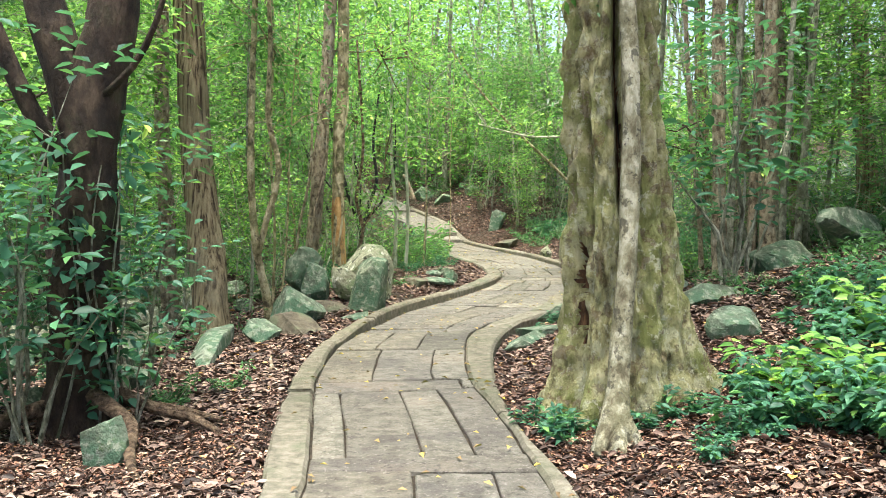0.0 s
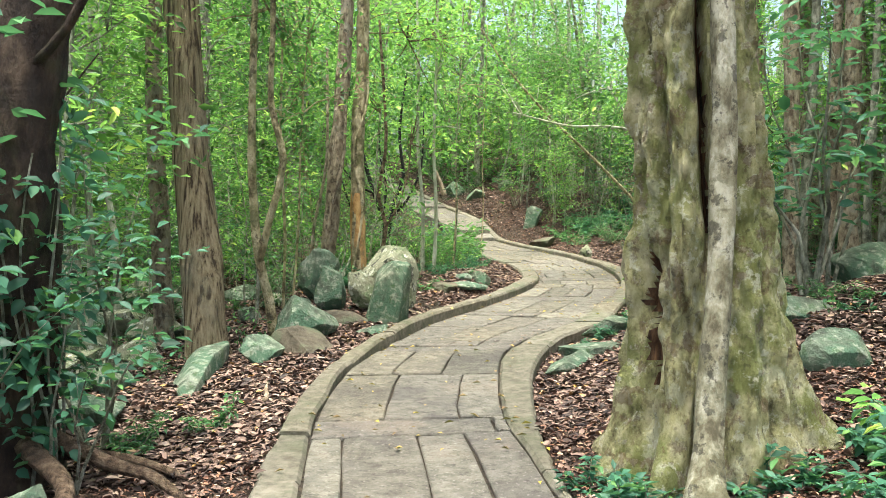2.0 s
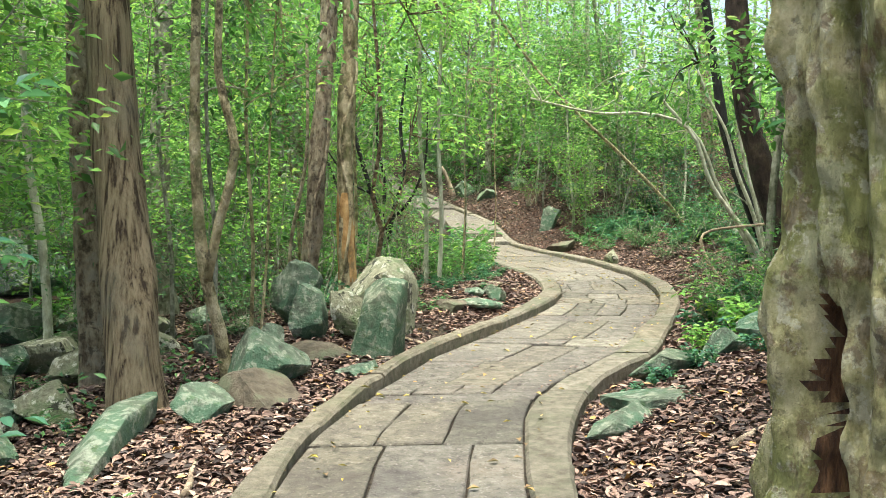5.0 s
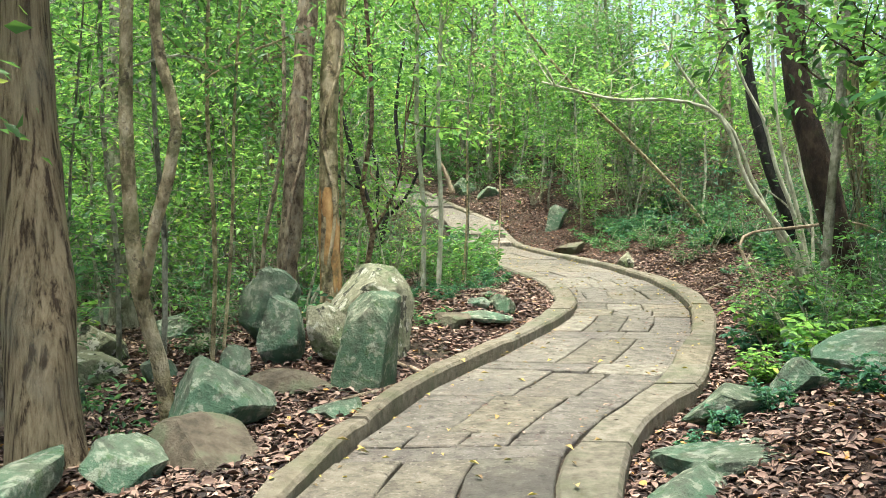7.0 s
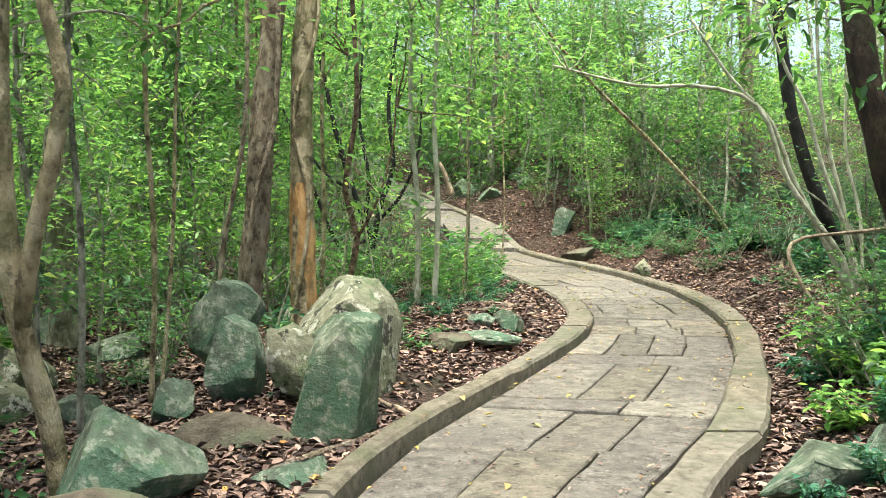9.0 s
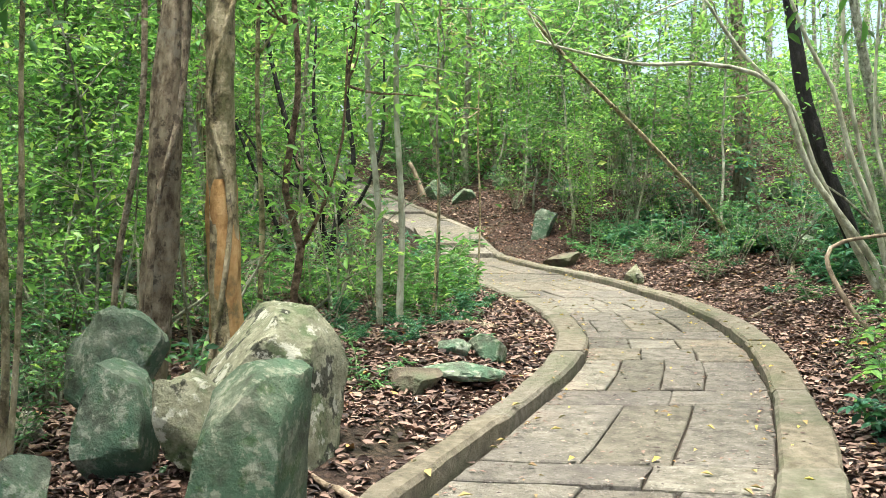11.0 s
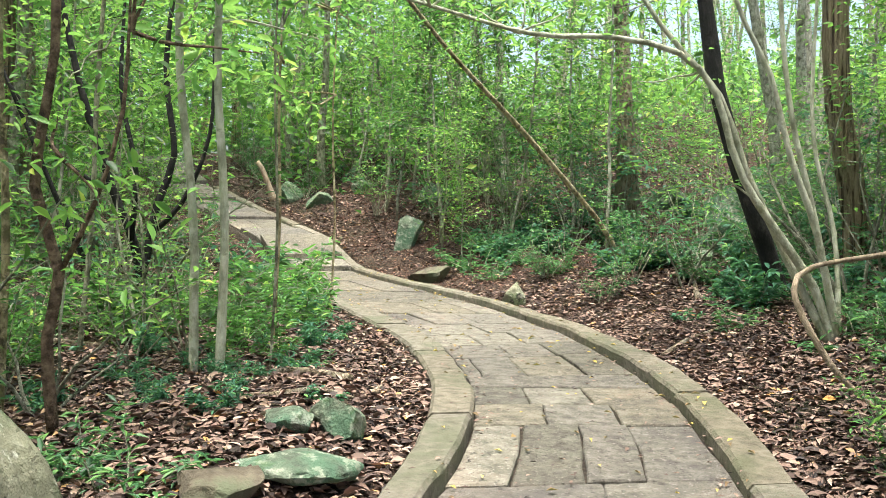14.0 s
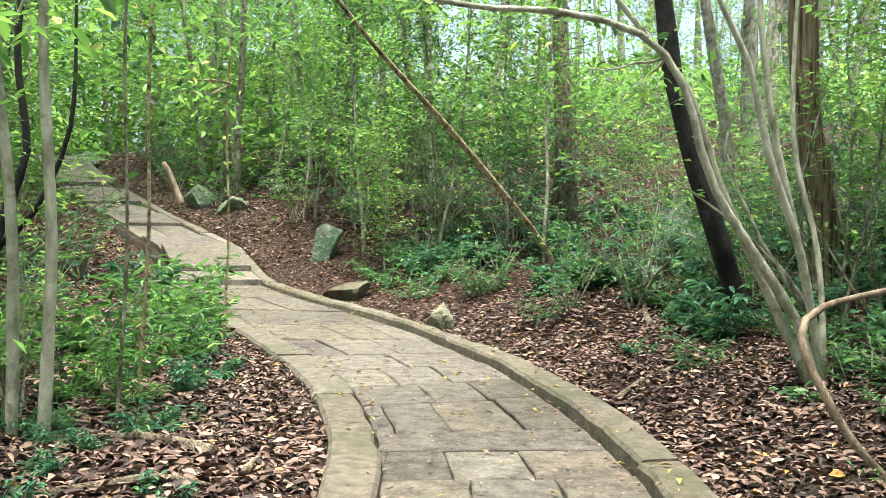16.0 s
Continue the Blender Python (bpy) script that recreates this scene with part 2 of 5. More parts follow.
LOUT = ((-4, 4.6, 6.1, 7.0, 8.2, 9.0, 9.7, 10.5, 12.2, 13.5, 14.6, 15.8, 17.0, 18.2, 19.2, 20.1, 21.2, 23, 26, 44),
        (-0.98, -0.95, -1.14, -1.22, -1.28, -1.26, -1.13, -0.95, -0.55, -0.05, 0.33, 0.68, 0.87, 0.92, 0.85, 0.72, 0.5, 0.1, -0.75, -6.75))
ROUT = ((-4, 5.0, 5.7, 6.8, 8.3, 8.85, 9.6, 10.4, 11.4, 12.25, 13.2, 14.4, 15.3, 16.1, 17.3, 18.5, 19.8, 21.4, 23, 24.5, 26.2, 28.5, 32, 36, 44),
        (0.78, 0.7, 0.57, 0.47, 0.46, 0.49, 0.57, 0.71, 1.08, 1.6, 1.92, 2.24, 2.48, 2.65, 2.8, 2.82, 2.75, 2.42, 2.05, 1.45, 0.85, 0.35, -1.0, -2.5, -4.8))
RISE = ((-60, 0, 6, 8, 10.5, 14, 16, 18.5, 21.5, 24, 26.4, 28, 32, 36, 42, 55, 80, 160, 600), (-0.6, -0.05, 0.05, 0.07, 0.165, 0.19, 0.245, 0.31, 0.37, 0.46, 0.6, 1.0, 1.6, 2.3, 3.4, 4.6, 6.0, 8.0, 8.0))


def smooth(table, y, w=0.35):
    a, b = table
    return sum(np.interp(np.asarray(y, float) + k * w, a, b) for k in (-1, -0.5, 0, 0.5, 1)) / 5


def l_in(y): return smooth(LIN, y)
def r_in(y): return smooth(RIN, y)
def l_out(y): return smooth(LOUT, y)
def r_out(y): return smooth(ROUT, y)
def centre(y): return 0.5 * (l_in(y) + r_in(y))
def rise(y): return smooth(RISE, y, 0.8)


def wave(x, y, s, k):
    return np.sin(x * s + 1.3 * k + 1.7 * np.sin(y * s * 0.63 + k)) * np.cos(y * s * 0.87 - 0.6 * k + 1.1 * np.sin(x * s * 0.71))


def ground(x, y):
    """Height of the forest floor."""
    x, y = np.asarray(x, float), np.asarray(y, float)
    lo, ro = l_out(y), r_out(y)
    r, l = np.maximum(x - ro, 0), np.maximum(lo - x, 0)
    slope = np.interp(y, (-10, 3, 8, 30, 60), (0.08, 0.13, 0.25, 0.25, 0.1))
    up = 4.6 * (1 - np.exp(-slope * np.maximum(r - 0.25, 0) / 4.6))
    fall = np.interp(y, (-10, 4, 11, 17, 25, 40), (-0.02, -0.05, -0.12, 0.02, 0.1, 0.06))
    down = fall * 6 * (1 - np.exp(-l / 6)) + 0.0016 * np.maximum(l - 8, 0) ** 1.6
    bumps = 0.05 * wave(x, y, 1.4, 1) + 0.025 * wave(x, y, 4.1, 2) + 0.012 * wave(x, y, 9.7, 5) + 0.25 * wave(x, y, 0.23, 3) * np.clip((r + l - 3) / 8, 0, 1)
    edge = np.clip((r + l) / 0.5, 0, 1)
    z = rise(y) + up + down + bumps * (0.25 + 0.75 * edge)
    # the bank stands at the height of the kerb, and lower where the right kerb is a free edge
    drop = np.interp(y, (7.5, 8.5, 12, 13), (0.0, 0.13, 0.13, 0.0)) * np.clip(1 - r / 1.2, 0, 1) * (r > 0)
    lip = np.interp(y, (8, 10.5, 16, 18), (-0.02, 0.05, 0.05, -0.01)) * np.clip(1 - l / 1.5, 0, 1) * (l > 0)
    # a low mound of litter and stones behind the left kerb
    rim = np.clip(l / 0.75, 0, 1)
    mound = np.interp(y, (9.8, 12.0, 13.8, 15.5, 17, 19.5), (0, 0.14, 0.2, 0.2, 0.12, 0)) * rim * rim * (3 - 2 * rim) * np.clip(1 - (l - 1.6) / 2.2, 0, 1)
    upper = 0.13 * np.interp(y, (25.6, 27, 44, 50), (0, 1, 1, 0)) * np.clip(1 - (l + r) / 2.5, 0, 1)
    z = z - drop + lip + mound + upper - 0.02
    inside = (r + l) <= 0
    return np.where(inside, rise(y) - 0.16, z)


def gz(x, y):
    return float(ground(x, y))


# ---- mesh helpers ----
class Geo:
    """Gathers pieces of one mesh."""

    def __init__(self):
        self.v, self.f, self.n = [], [], 0

    def add(self, verts, faces):
        verts = np.asarray(verts, float)
        self.v.append(verts)
        self.f.extend([tuple(i + self.n for i in f) for f in faces])
        self.n += len(verts)

    def tube(self, pts, radii, n=8, lump=0.0, k=0.0, cap=True):
        """A tapered, slightly lumpy limb along points."""
        pts = [Vector(p) for p in pts]
        up = Vector((0.13, 1, 0.07)).normalized()
        rings = []
        for i, p in enumerate(pts):
            t = (pts[min(i + 1, len(pts) - 1)] - pts[max(i - 1, 0)]).normalized()
            a = up - t * up.dot(t)
            a = a.normalized() if a.length > 1e-3 else t.orthogonal().normalized()
            up = a
            b = t.cross(a)
            for j in range(n):
                w = 2 * math.pi * j / n
                r = radii[i]
                if lump:
                    r *= 1 + lump * noise.noise(Vector((math.cos(w) * 1.4 + k, math.sin(w) * 1.4, p.z * 2.2 + p.x + k)))
                rings.append(p + (a * math.cos(w) + b * math.sin(w)) * r)
        faces = [(i * n + j, i * n + (j + 1) % n, (i + 1) * n + (j + 1) % n, (i + 1) * n + j) for i in range(len(pts) - 1) for j in range(n)]
        if cap:
            faces.append(tuple(reversed(range(n))))
            faces.append(tuple(range((len(pts) - 1) * n, len(pts) * n)))
        self.add([tuple(v) for v in rings], faces)

    def mesh(self, name, material, flat=False):
        me = bpy.data.meshes.new(name)
        me.from_pydata(np.concatenate(self.v).tolist(), [], self.f)
        if not flat:
            me.polygons.foreach_set("use_smooth", [True] * len(me.polygons))
        me.materials.append(material)
        return me


def spline(points, step=0.15):
    """Points along a smooth curve through the given ones."""
    p = [Vector(q) for q in points]
    p = [2 * p[0] - p[1]] + p + [2 * p[-1] - p[-2]]
    out = []
    for a, b, c, d in zip(p, p[1:], p[2:], p[3:]):
        m = max(2, int((c - b).length / step))
        for i in range(m):
            t = i / m
            out.append(0.5 * (2 * b + (c - a) * t + (2 * a - 5 * b + 4 * c - d) * t * t + (3 * b - a - 3 * c + d) * t ** 3))
    return out + [p[-2]]


def taper(r0, r1, n, power=1.0):
    return [r0 + (r1 - r0) * (i / max(n - 1, 1)) ** power for i in range(n)]


def part(name, me, parent, label="", at=None):
    ob = new(name, me)
    ob.parent = parent
    if at is not None:
        ob.matrix_basis = at
    return tagged(ob, label)


def leaf_mesh(name, pos, way, face, length, width, material, curl=0.12, fine=False):
    """Pointed leaves with a folded midrib, one island each."""
    pos, way, face = np.asarray(pos, float), np.asarray(way, float), np.asarray(face, float)
    length, width = np.asarray(length, float)[:, None], np.asarray(width, float)[:, None]
    way = way / np.maximum(np.linalg.norm(way, axis=1, keepdims=True), 1e-6)
    side = np.cross(way, face)
    side = side / np.maximum(np.linalg.norm(side, axis=1, keepdims=True), 1e-6)
    up = np.cross(side, way)
    n = len(pos)
    if fine:                                    # a rounder blade with a drip tip
        v = np.empty((n, 6, 3))
        v[:, 0], v[:, 3] = pos, pos + way * length - up * length * curl * 1.2
        for i, j, a, b in ((1, 5, 0.26, 0.42), (2, 4, 0.62, 0.44)):
            v[:, i] = pos + way * length * a + side * width * b + up * length * curl * 0.8
            v[:, j] = pos + way * length * a - side * width * b + up * length * curl * 0.8
        me = bpy.data.meshes.new(name)
        me.vertices.add(n * 6)
        me.vertices.foreach_set("co", v.ravel())
        me.loops.add(n * 8)
        me.loops.foreach_set("vertex_index", ((np.arange(n) * 6)[:, None] + np.array([[0, 1, 2, 3, 0, 3, 4, 5]])).ravel().astype(np.int32))
        me.polygons.add(n * 2)
        me.polygons.foreach_set("loop_start", np.arange(0, n * 8, 4, dtype=np.int32))
        me.update(calc_edges=True)
        me.materials.append(material)
        return me
    v = np.empty((n, 4, 3))
    v[:, 0] = pos
    v[:, 1] = pos + way * length * 0.45 + side * width * 0.5 + up * length * curl
    v[:, 2] = pos + way * length - up * length * curl * 0.5
    v[:, 3] = pos + way * length * 0.45 - side * width * 0.5 + up * length * curl
    me = bpy.data.meshes.new(name)
    me.vertices.add(n * 4)
    me.vertices.foreach_set("co", v.ravel())
    base = (np.arange(n) * 4)[:, None]
    tri = (base + np.array([[0, 1, 2, 0, 2, 3]])).ravel()
    me.loops.add(n * 6)
    me.loops.foreach_set("vertex_index", tri.astype(np.int32))
    me.polygons.add(n * 2)
    me.polygons.foreach_set("loop_start", np.arange(0, n * 6, 3, dtype=np.int32))
    me.update(calc_edges=True)
    me.materials.append(material)
    return me


class Leaves:
    """Gathers leaves for one crown."""

    def __init__(self):
        self.p, self.d, self.f, self.l, self.w = [], [], [], [], []

    def spray(self, tip, way, count, spread, length, ratio=0.42, r=rng, droop=0.25):
        tip, way = np.asarray(tip, float), np.asarray(way, float)
        p = tip + r.normal(0, 1, (count, 3)) * np.array([spread, spread, spread * 0.55])
        d = way * 0.6 + r.normal(0, 0.8, (count, 3)) * np.array([1, 1, 0.45]) - np.array([0, 0, droop])
        f = np.array([0, 0, 1.0]) + r.normal(0, 0.42, (count, 3))
        l = length * r.uniform(0.6, 1.25, count)
        self.p.append(p), self.d.append(d), self.f.append(f), self.l.append(l), self.w.append(l * ratio * r.uniform(0.8, 1.2, count))

    def along(self, pts, step, length, ratio=0.42, r=rng, droop=0.2):
        """Leaves set alternately along a twig."""
        pts = [Vector(q) for q in pts]
        out_p, out_d = [], []
        s = 1
        for a, b in zip(pts, pts[1:]):
            t = (b - a)
            m = max(1, int(t.length / step))
            across = t.cross(Vector((0, 0, 1)))
            across = across.normalized() if across.length > 1e-4 else Vector((1, 0, 0))
            for i in range(m):
                out_p.append(a + t * (i / m))
                out_d.append(t.normalized() * 0.7 + across * s * 0.9 - Vector((0, 0, droop)))
                s = -s
        n = len(out_p)
        if not n:
            return
        l = length * r.uniform(0.65, 1.2, n)
        self.p.append(np.array(out_p)), self.d.append(np.array(out_d) + r.normal(0, 0.25, (n, 3)))
        self.f.append(np.array([0, 0, 1.0]) + r.normal(0, 0.3, (n, 3))), self.l.append(l), self.w.append(l * ratio)

    def mesh(self, name, material, curl=0.1, fine=False):
        return leaf_mesh(name, np.concatenate(self.p), np.concatenate(self.d), np.concatenate(self.f), np.concatenate(self.l), np.concatenate(self.w), material, curl, fine)


def wander(start, way, length, steps, r, bend=0.2, lift=0.0):
    """A crooked line, for stems and twigs."""
    p, d = Vector(start), Vector(way).normalized()
    out = [p.copy()]
    for _ in range(steps):
        d = (d + Vector(r.normal(0, bend, 3)) + Vector((0, 0, lift))).normalized()
        p = p + d * (length / steps)
        out.append(p.copy())
    return out


def empty_thing(name, at, label, category, group="", kind=""):
    ob = new(name)
    ob.empty_display_size = 0.2
    ob.matrix_basis = at
    return tagged(ob, label, category, group, kind)

# ---- ground ----


def graded(fine_lo, fine_hi, step, lo, hi):
    a = list(np.arange(fine_lo, fine_hi, step))
    up, s = [fine_hi], step
    while up[-1] < hi:
        s *= 1.18
        up.append(up[-1] + s)
    dn, s = [fine_lo], step
    while dn[-1] > lo:
        s *= 1.18
        dn.append(dn[-1] - s)
    return np.array(dn[:0:-1] + a + up)


gx, gy = graded(-6, 9, 0.1, -420, 420), graded(2, 28, 0.1, -420, 420)
GX, GY = np.meshgrid(gx, gy)
GZ = ground(GX, GY)
g = Geo()
nx = len(gx)
g.add(np.stack([GX.ravel(), GY.ravel(), GZ.ravel()], 1), [(j * nx + i, j * nx + i + 1, (j + 1) * nx + i + 1, (j + 1) * nx + i) for j in range(len(gy) - 1) for i in range(nx - 1)])
tagged(new("ground", g.mesh("ground", SOIL)), "brown forest floor of bare soil under leaf litter", "ground", kind="structure")

# ---- paved path: bedding, slabs, kerbs ----
ys = np.arange(-4, 44.01, 0.25)
g = Geo()
bed = []
for y in ys:
    a, b, z = float(l_in(y)) - 0.1, float(r_in(y)) + 0.1, float(rise(y))
    bed += [(a, y, z - 0.028), (b, y, z - 0.028), (a, y, z - 0.2), (b, y, z - 0.2)]
faces = []
for i in range(len(ys) - 1):
    o = i * 4
    faces += [(o, o + 1, o + 5, o + 4), (o + 2, o, o + 4, o + 6), (o + 1, o + 3, o + 7, o + 5)]
g.add(bed, faces)
pavement = tagged(new("pavement", g.mesh("pavement", JOINT)), "winding footpath of irregular grey-beige stone slabs", "footpath", kind="structure")

# rows of slabs: where the row begins at its left and right end, and where it is split across
NEAR_ROWS = [(4.0, 4.0, (0.45, 0.8)), (5.13, 5.13, ()), (5.38, 5.5, (0.16, 0.52, 0.76)), (7.2, 7.45, (0.93,)), (7.64, 7.82, (0.36, 0.76)), (9.1, 9.2, (0.3, 0.62)),
             (10.1, 10.28, ()), (10.42, 10.5, (0.22, 0.48, 0.7)), (10.75, 10.72, (0.35, 0.7)), (11.75, 11.75, (0.42, 0.72)), (12.8, 12.55, (0.6,)), (13.18, 12.95, (0.36, 0.66)), (14.42, 14.38, (0.55,))]
FAR_ROWS = [(14.86, 14.83, (0.22, 0.48, 0.7)), (16.0, 15.86, (0.34, 0.68)), (16.55, 16.4, (0.28, 0.6)), (17.1, 16.92, ()), (17.45, 17.42, (0.1, 0.36, 0.72)), (18.22, 18.36, (0.4, 0.7)),
            (18.9, 19.0, (0.3, 0.62)), (19.6, 19.8, (0.5,)), (20.4, 20.4, (0.25, 0.6)), (21.5, 21.2, (0.5, 0.8)), (22.6, 22.3, ()), (23.9, 23.5, (0.6,)), (25.2, 24.8, (0.4,)), (26.2, 26.1, ())]


def slab(y0, y1, u0, u1, lift, k):
    """One slab: an uneven outline with worn edges; y0 and y1 are (left, right) ends of its row."""
    r = np.random.default_rng(k)
    gap = 0.006
    n = 4
    w = max(0.3, float(r_in(y0[0]) - l_in(y0[0])))
    h = max(0.1, y1[0] - y0[0])
    du, dv = gap / w, 1.5 * gap / h
    tilt = r.normal(0, 0.006, 2)

    def ring(inset, dz):
        a, b, c, d = u0 + du + inset / w, u1 - du - inset / w, dv + inset / h, 1 - dv - inset / h
        uv = [(a + (b - a) * i / n, c) for i in range(n)] + [(b, c + (d - c) * i / n) for i in range(n)]
        uv += [(b - (b - a) * i / n, d) for i in range(n)] + [(a, d - (d - c) * i / n) for i in range(n)]
        out = []
        for i, (u, v) in enumerate(uv):
            y = (y0[0] + (y0[1] - y0[0]) * u) * (1 - v) + (y1[0] + (y1[1] - y1[0]) * u) * v + jit[i][0]
            x = float(l_in(y)) * (1 - u) + float(r_in(y)) * u + jit[i][1]
            out.append((x, y, float(rise(y)) + lift + dz + tilt[0] * (u - 0.5) + tilt[1] * (v - 0.5)))
        return out

    jit = r.normal(0, 0.006, (4 * n, 2))
    m = 4 * n
    geo = Geo()
    v = ring(0, -0.12) + ring(0, -0.009) + ring(0.009, 0.0)
    f = [(a * m + i, a * m + (i + 1) % m, (a + 1) * m + (i + 1) % m, (a + 1) * m + i) for a in (0, 1) for i in range(m)]
    f.append(tuple(range(2 * m, 3 * m)))
    geo.add(v, f)
    return part("slab", geo.mesh("slab", STONE, flat=True), pavement)


rows = [(-4 + 0.9 * i, -4 + 0.9 * i, (0.33 + 0.05 * (i % 3), 0.7 - 0.06 * (i % 2))) for i in range(9)] + NEAR_ROWS + FAR_ROWS
k = 0
for (a0, a1, cuts), (b0, b1, _) in zip(rows, rows[1:]):
    edges = (0.0, *cuts, 1.0)
    for u0, u1 in zip(edges, edges[1:]):
        k += 1
        slab((a0, a1), (b0, b1), u0, u1, float(np.random.default_rng(k).uniform(-0.007, 0.007)), k)
# treads of the steps and the slabs that climb away
climb = [(26.2, 0.06), (26.75, 0.16), (28.2, 0.05), (29.6, 0.0), (31.0, 0.06), (32.4, 0.0), (33.8, 0.08), (35.2, 0.0), (36.6, 0.1), (38.0, 0.1), (39.2, 0.1), (40.4, 0.1), (41.6, 0.1), (43, 0.1)]
for (a, lift), (b, _) in zip(climb, climb[1:]):
    for u0, u1 in (((0, 1.0),) if lift > 0.04 else ((0, 0.45), (0.45, 1.0))):
        k += 1
        slab((a, a), (b, b), u0, u1, lift + 0.02, k)

kerb = empty_thing("kerb", pose(0, 0, 0), "low curved kerb of long weathered stones along the footpath", "kerb", kind="structure")
LEFT_TOP = ((-4, 7, 8.5, 10.5, 15.8, 17.5, 22), (0.015, 0.015, 0.03, 0.11, 0.11, 0.03, 0.03))
RIGHT_TOP = ((-4, 8.6, 9, 12.4, 13.2, 22, 26), (0.02, 0.02, 0.005, 0.005, 0.09, 0.09, 0.07))


def kerb_stone(inner, outer, y0, y1, top, k):
    """A curved kerb stone with worn upper edges."""
    n = max(3, int((y1 - y0) / 0.22))
    geo = Geo()
    v = []
    r = np.random.default_rng(900 + k)
    dz = r.normal(0, 0.007)
    for i in range(n + 1):
        y = y0 + 0.006 + (y1 - y0 - 0.012) * i / n
        xi, xo = float(inner(y)), float(outer(y))
        s = 1 if xo > xi else -1
        xi += s * 0.008
        z = float(rise(y)) + float(np.interp(y, *top)) + dz + r.normal(0, 0.003)
        end = 0.012 if i in (0, n) else 0.0
        e = r.normal(0, 0.006, 2)
        v += [(xi + e[0], y, z - 0.35), (xi + e[0], y, z - 0.025 - end), (xi + e[0] + s * 0.022, y, z - end), (xo + e[1] - s * 0.025, y, z - end), (xo + e[1], y, z - 0.03 - end), (xo + e[1], y, z - 0.35)]
    f = [(i * 6 + j, i * 6 + j + 1, i * 6 + j + 7, i * 6 + j + 6) for i in range(n) for j in range(5)]
    f += [tuple(range(5, -1, -1)), tuple(range(n * 6, n * 6 + 6))]
    if outer(y0) > inner(y0):
        f = [tuple(reversed(q)) for q in f]
    geo.add(v, f)
    return part("kerb_stone", geo.mesh("kerb_stone", KERB, flat=True), kerb)


for i, (a, b) in enumerate(zip(*(lambda s: (s, s[1:]))((-4, -2, 0, 2, 4.1, 6.35, 7.3, 9.4, 10.7, 13.75, 16.0, 18.6, 20.3, 22, 24, 26)))):
    kerb_stone(l_in, l_out, a, b, LEFT_TOP, i)
for i, (a, b) in enumerate(zip(*(lambda s: (s, s[1:]))((-4, -2, 0, 2, 4.3, 6.6, 8.85, 10.6, 12.2, 12.8, 13.6, 14.5, 16.4, 18.5, 20.6, 22.4, 24.2, 26, 28, 30, 32, 34, 36)))):
    kerb_stone(r_in, r_out, a, b, RIGHT_TOP, 50 + i)

# ---- boulders ----


def boulder(name, x, y, size, turn, k, material, label, sink=0.2, lean=(0, 0), cuts=15, group="boulders beside the path", z=None, facets=()):
    """A weathered boulder: a ball cut by planes, roughened, partly sunk; facets: its main faces, where they show plainly."""
    r = np.random.default_rng(k)
    bm = bmesh.new()
    bmesh.ops.create_icosphere(bm, subdivisions=4, radius=1.0)
    planes = []
    for _ in range(cuts):
        n = Vector(r.normal(0, 1, 3)).normalized()
        planes.append((n, r.uniform(0.38, 0.72) if not facets else r.uniform(0.62, 0.85)))
    planes += [(Vector(n).normalized(), d) for n, d in facets]
    off = Vector((k * 3.7, k * 1.3, 0))
    for v in bm.verts:
        p = v.co.copy()
        for n, d in planes:
            e = p.dot(n) - d
            if e > 0:
                p -= n * e * 0.97
        p *= 1 + 0.05 * noise.noise(p * 1.6 + off) + 0.045 * noise.noise(p * 4.5 + off) + 0.028 * noise.noise(p * 11 + off)
        v.co = Vector((p.x * size[0] * 0.74, p.y * size[1] * 0.74, p.z * size[2] * 0.74))
    me = bpy.data.meshes.new(name)
    bm.to_mesh(me)
    bm.free()
    me.polygons.foreach_set("use_smooth", [True] * len(me.polygons))
    me.set_sharp_from_angle(angle=radians(24))
    me.materials.append(material)
    ob = new(name, me)
    base = gz(x, y) if z is None else z
    ob.matrix_basis = pose(x, y, base + size[2] * (0.5 - sink), lean[0], lean[1], turn)
    return tagged(ob, label, "boulder", group)


boulder("boulder", -2.36, 9.5, (0.4, 1.9, 0.34), 2, 11, ROCK, "long grey-green slab of rock lying aslant on leaf litter", 0.25, (6, -18))
boulder("boulder", -2.75, 8.1, (0.5, 0.7, 0.22), 40, 12, ROCK, "low flat grey rock half sunk in litter", 0.3)
boulder("boulder", -1.93, 9.95, (0.26, 0.66, 0.38), -24, 13, ROCK, "narrow tilted grey-green rock", 0.2, (10, -20))
boulder("boulder", -1.53, 10.2, (0.6, 0.62, 0.3), 24, 14, ROCK_BROWN, "flat brown rock under a mossy boulder", 0.5, (6, 12), cuts=5, facets=[((0.2, -0.5, 1), 0.42), ((-0.9, -0.5, 0.2), 0.5), ((0.6, -0.9, 0.1), 0.5), ((1, 0.2, 0.2), 0.55)])
WEDGE = [((0.62, -0.25, 0.72), 0.26), ((-0.85, -0.25, 0.35), 0.5), ((0.15, -0.95, 0.22), 0.46), ((0, 0, -1), 0.5), ((0, 0.8, 0.5), 0.5), ((0.6, -0.5, -0.55), 0.52), ((-0.3, -0.5, 0.8), 0.5)]
boulder("boulder", -1.66, 10.68, (0.52, 0.5, 0.48), 8, 15, ROCK, "angular mossy green boulder resting on a flat rock", 0.1, z=gz(-1.6, 10.6) + 0.06, cuts=6, facets=WEDGE)
UPRIGHT = [((0.1, -1, 0.12), 0.5), ((1, -0.25, 0.05), 0.46), ((-1, -0.1, 0.22), 0.5), ((0.15, -0.1, 1), 0.78), ((-0.6, -0.35, 0.75), 0.6), ((0.3, 1, 0), 0.5), ((0.5, -0.5, 0.6), 0.68), ((0.3, -0.4, -0.8), 0.66)]
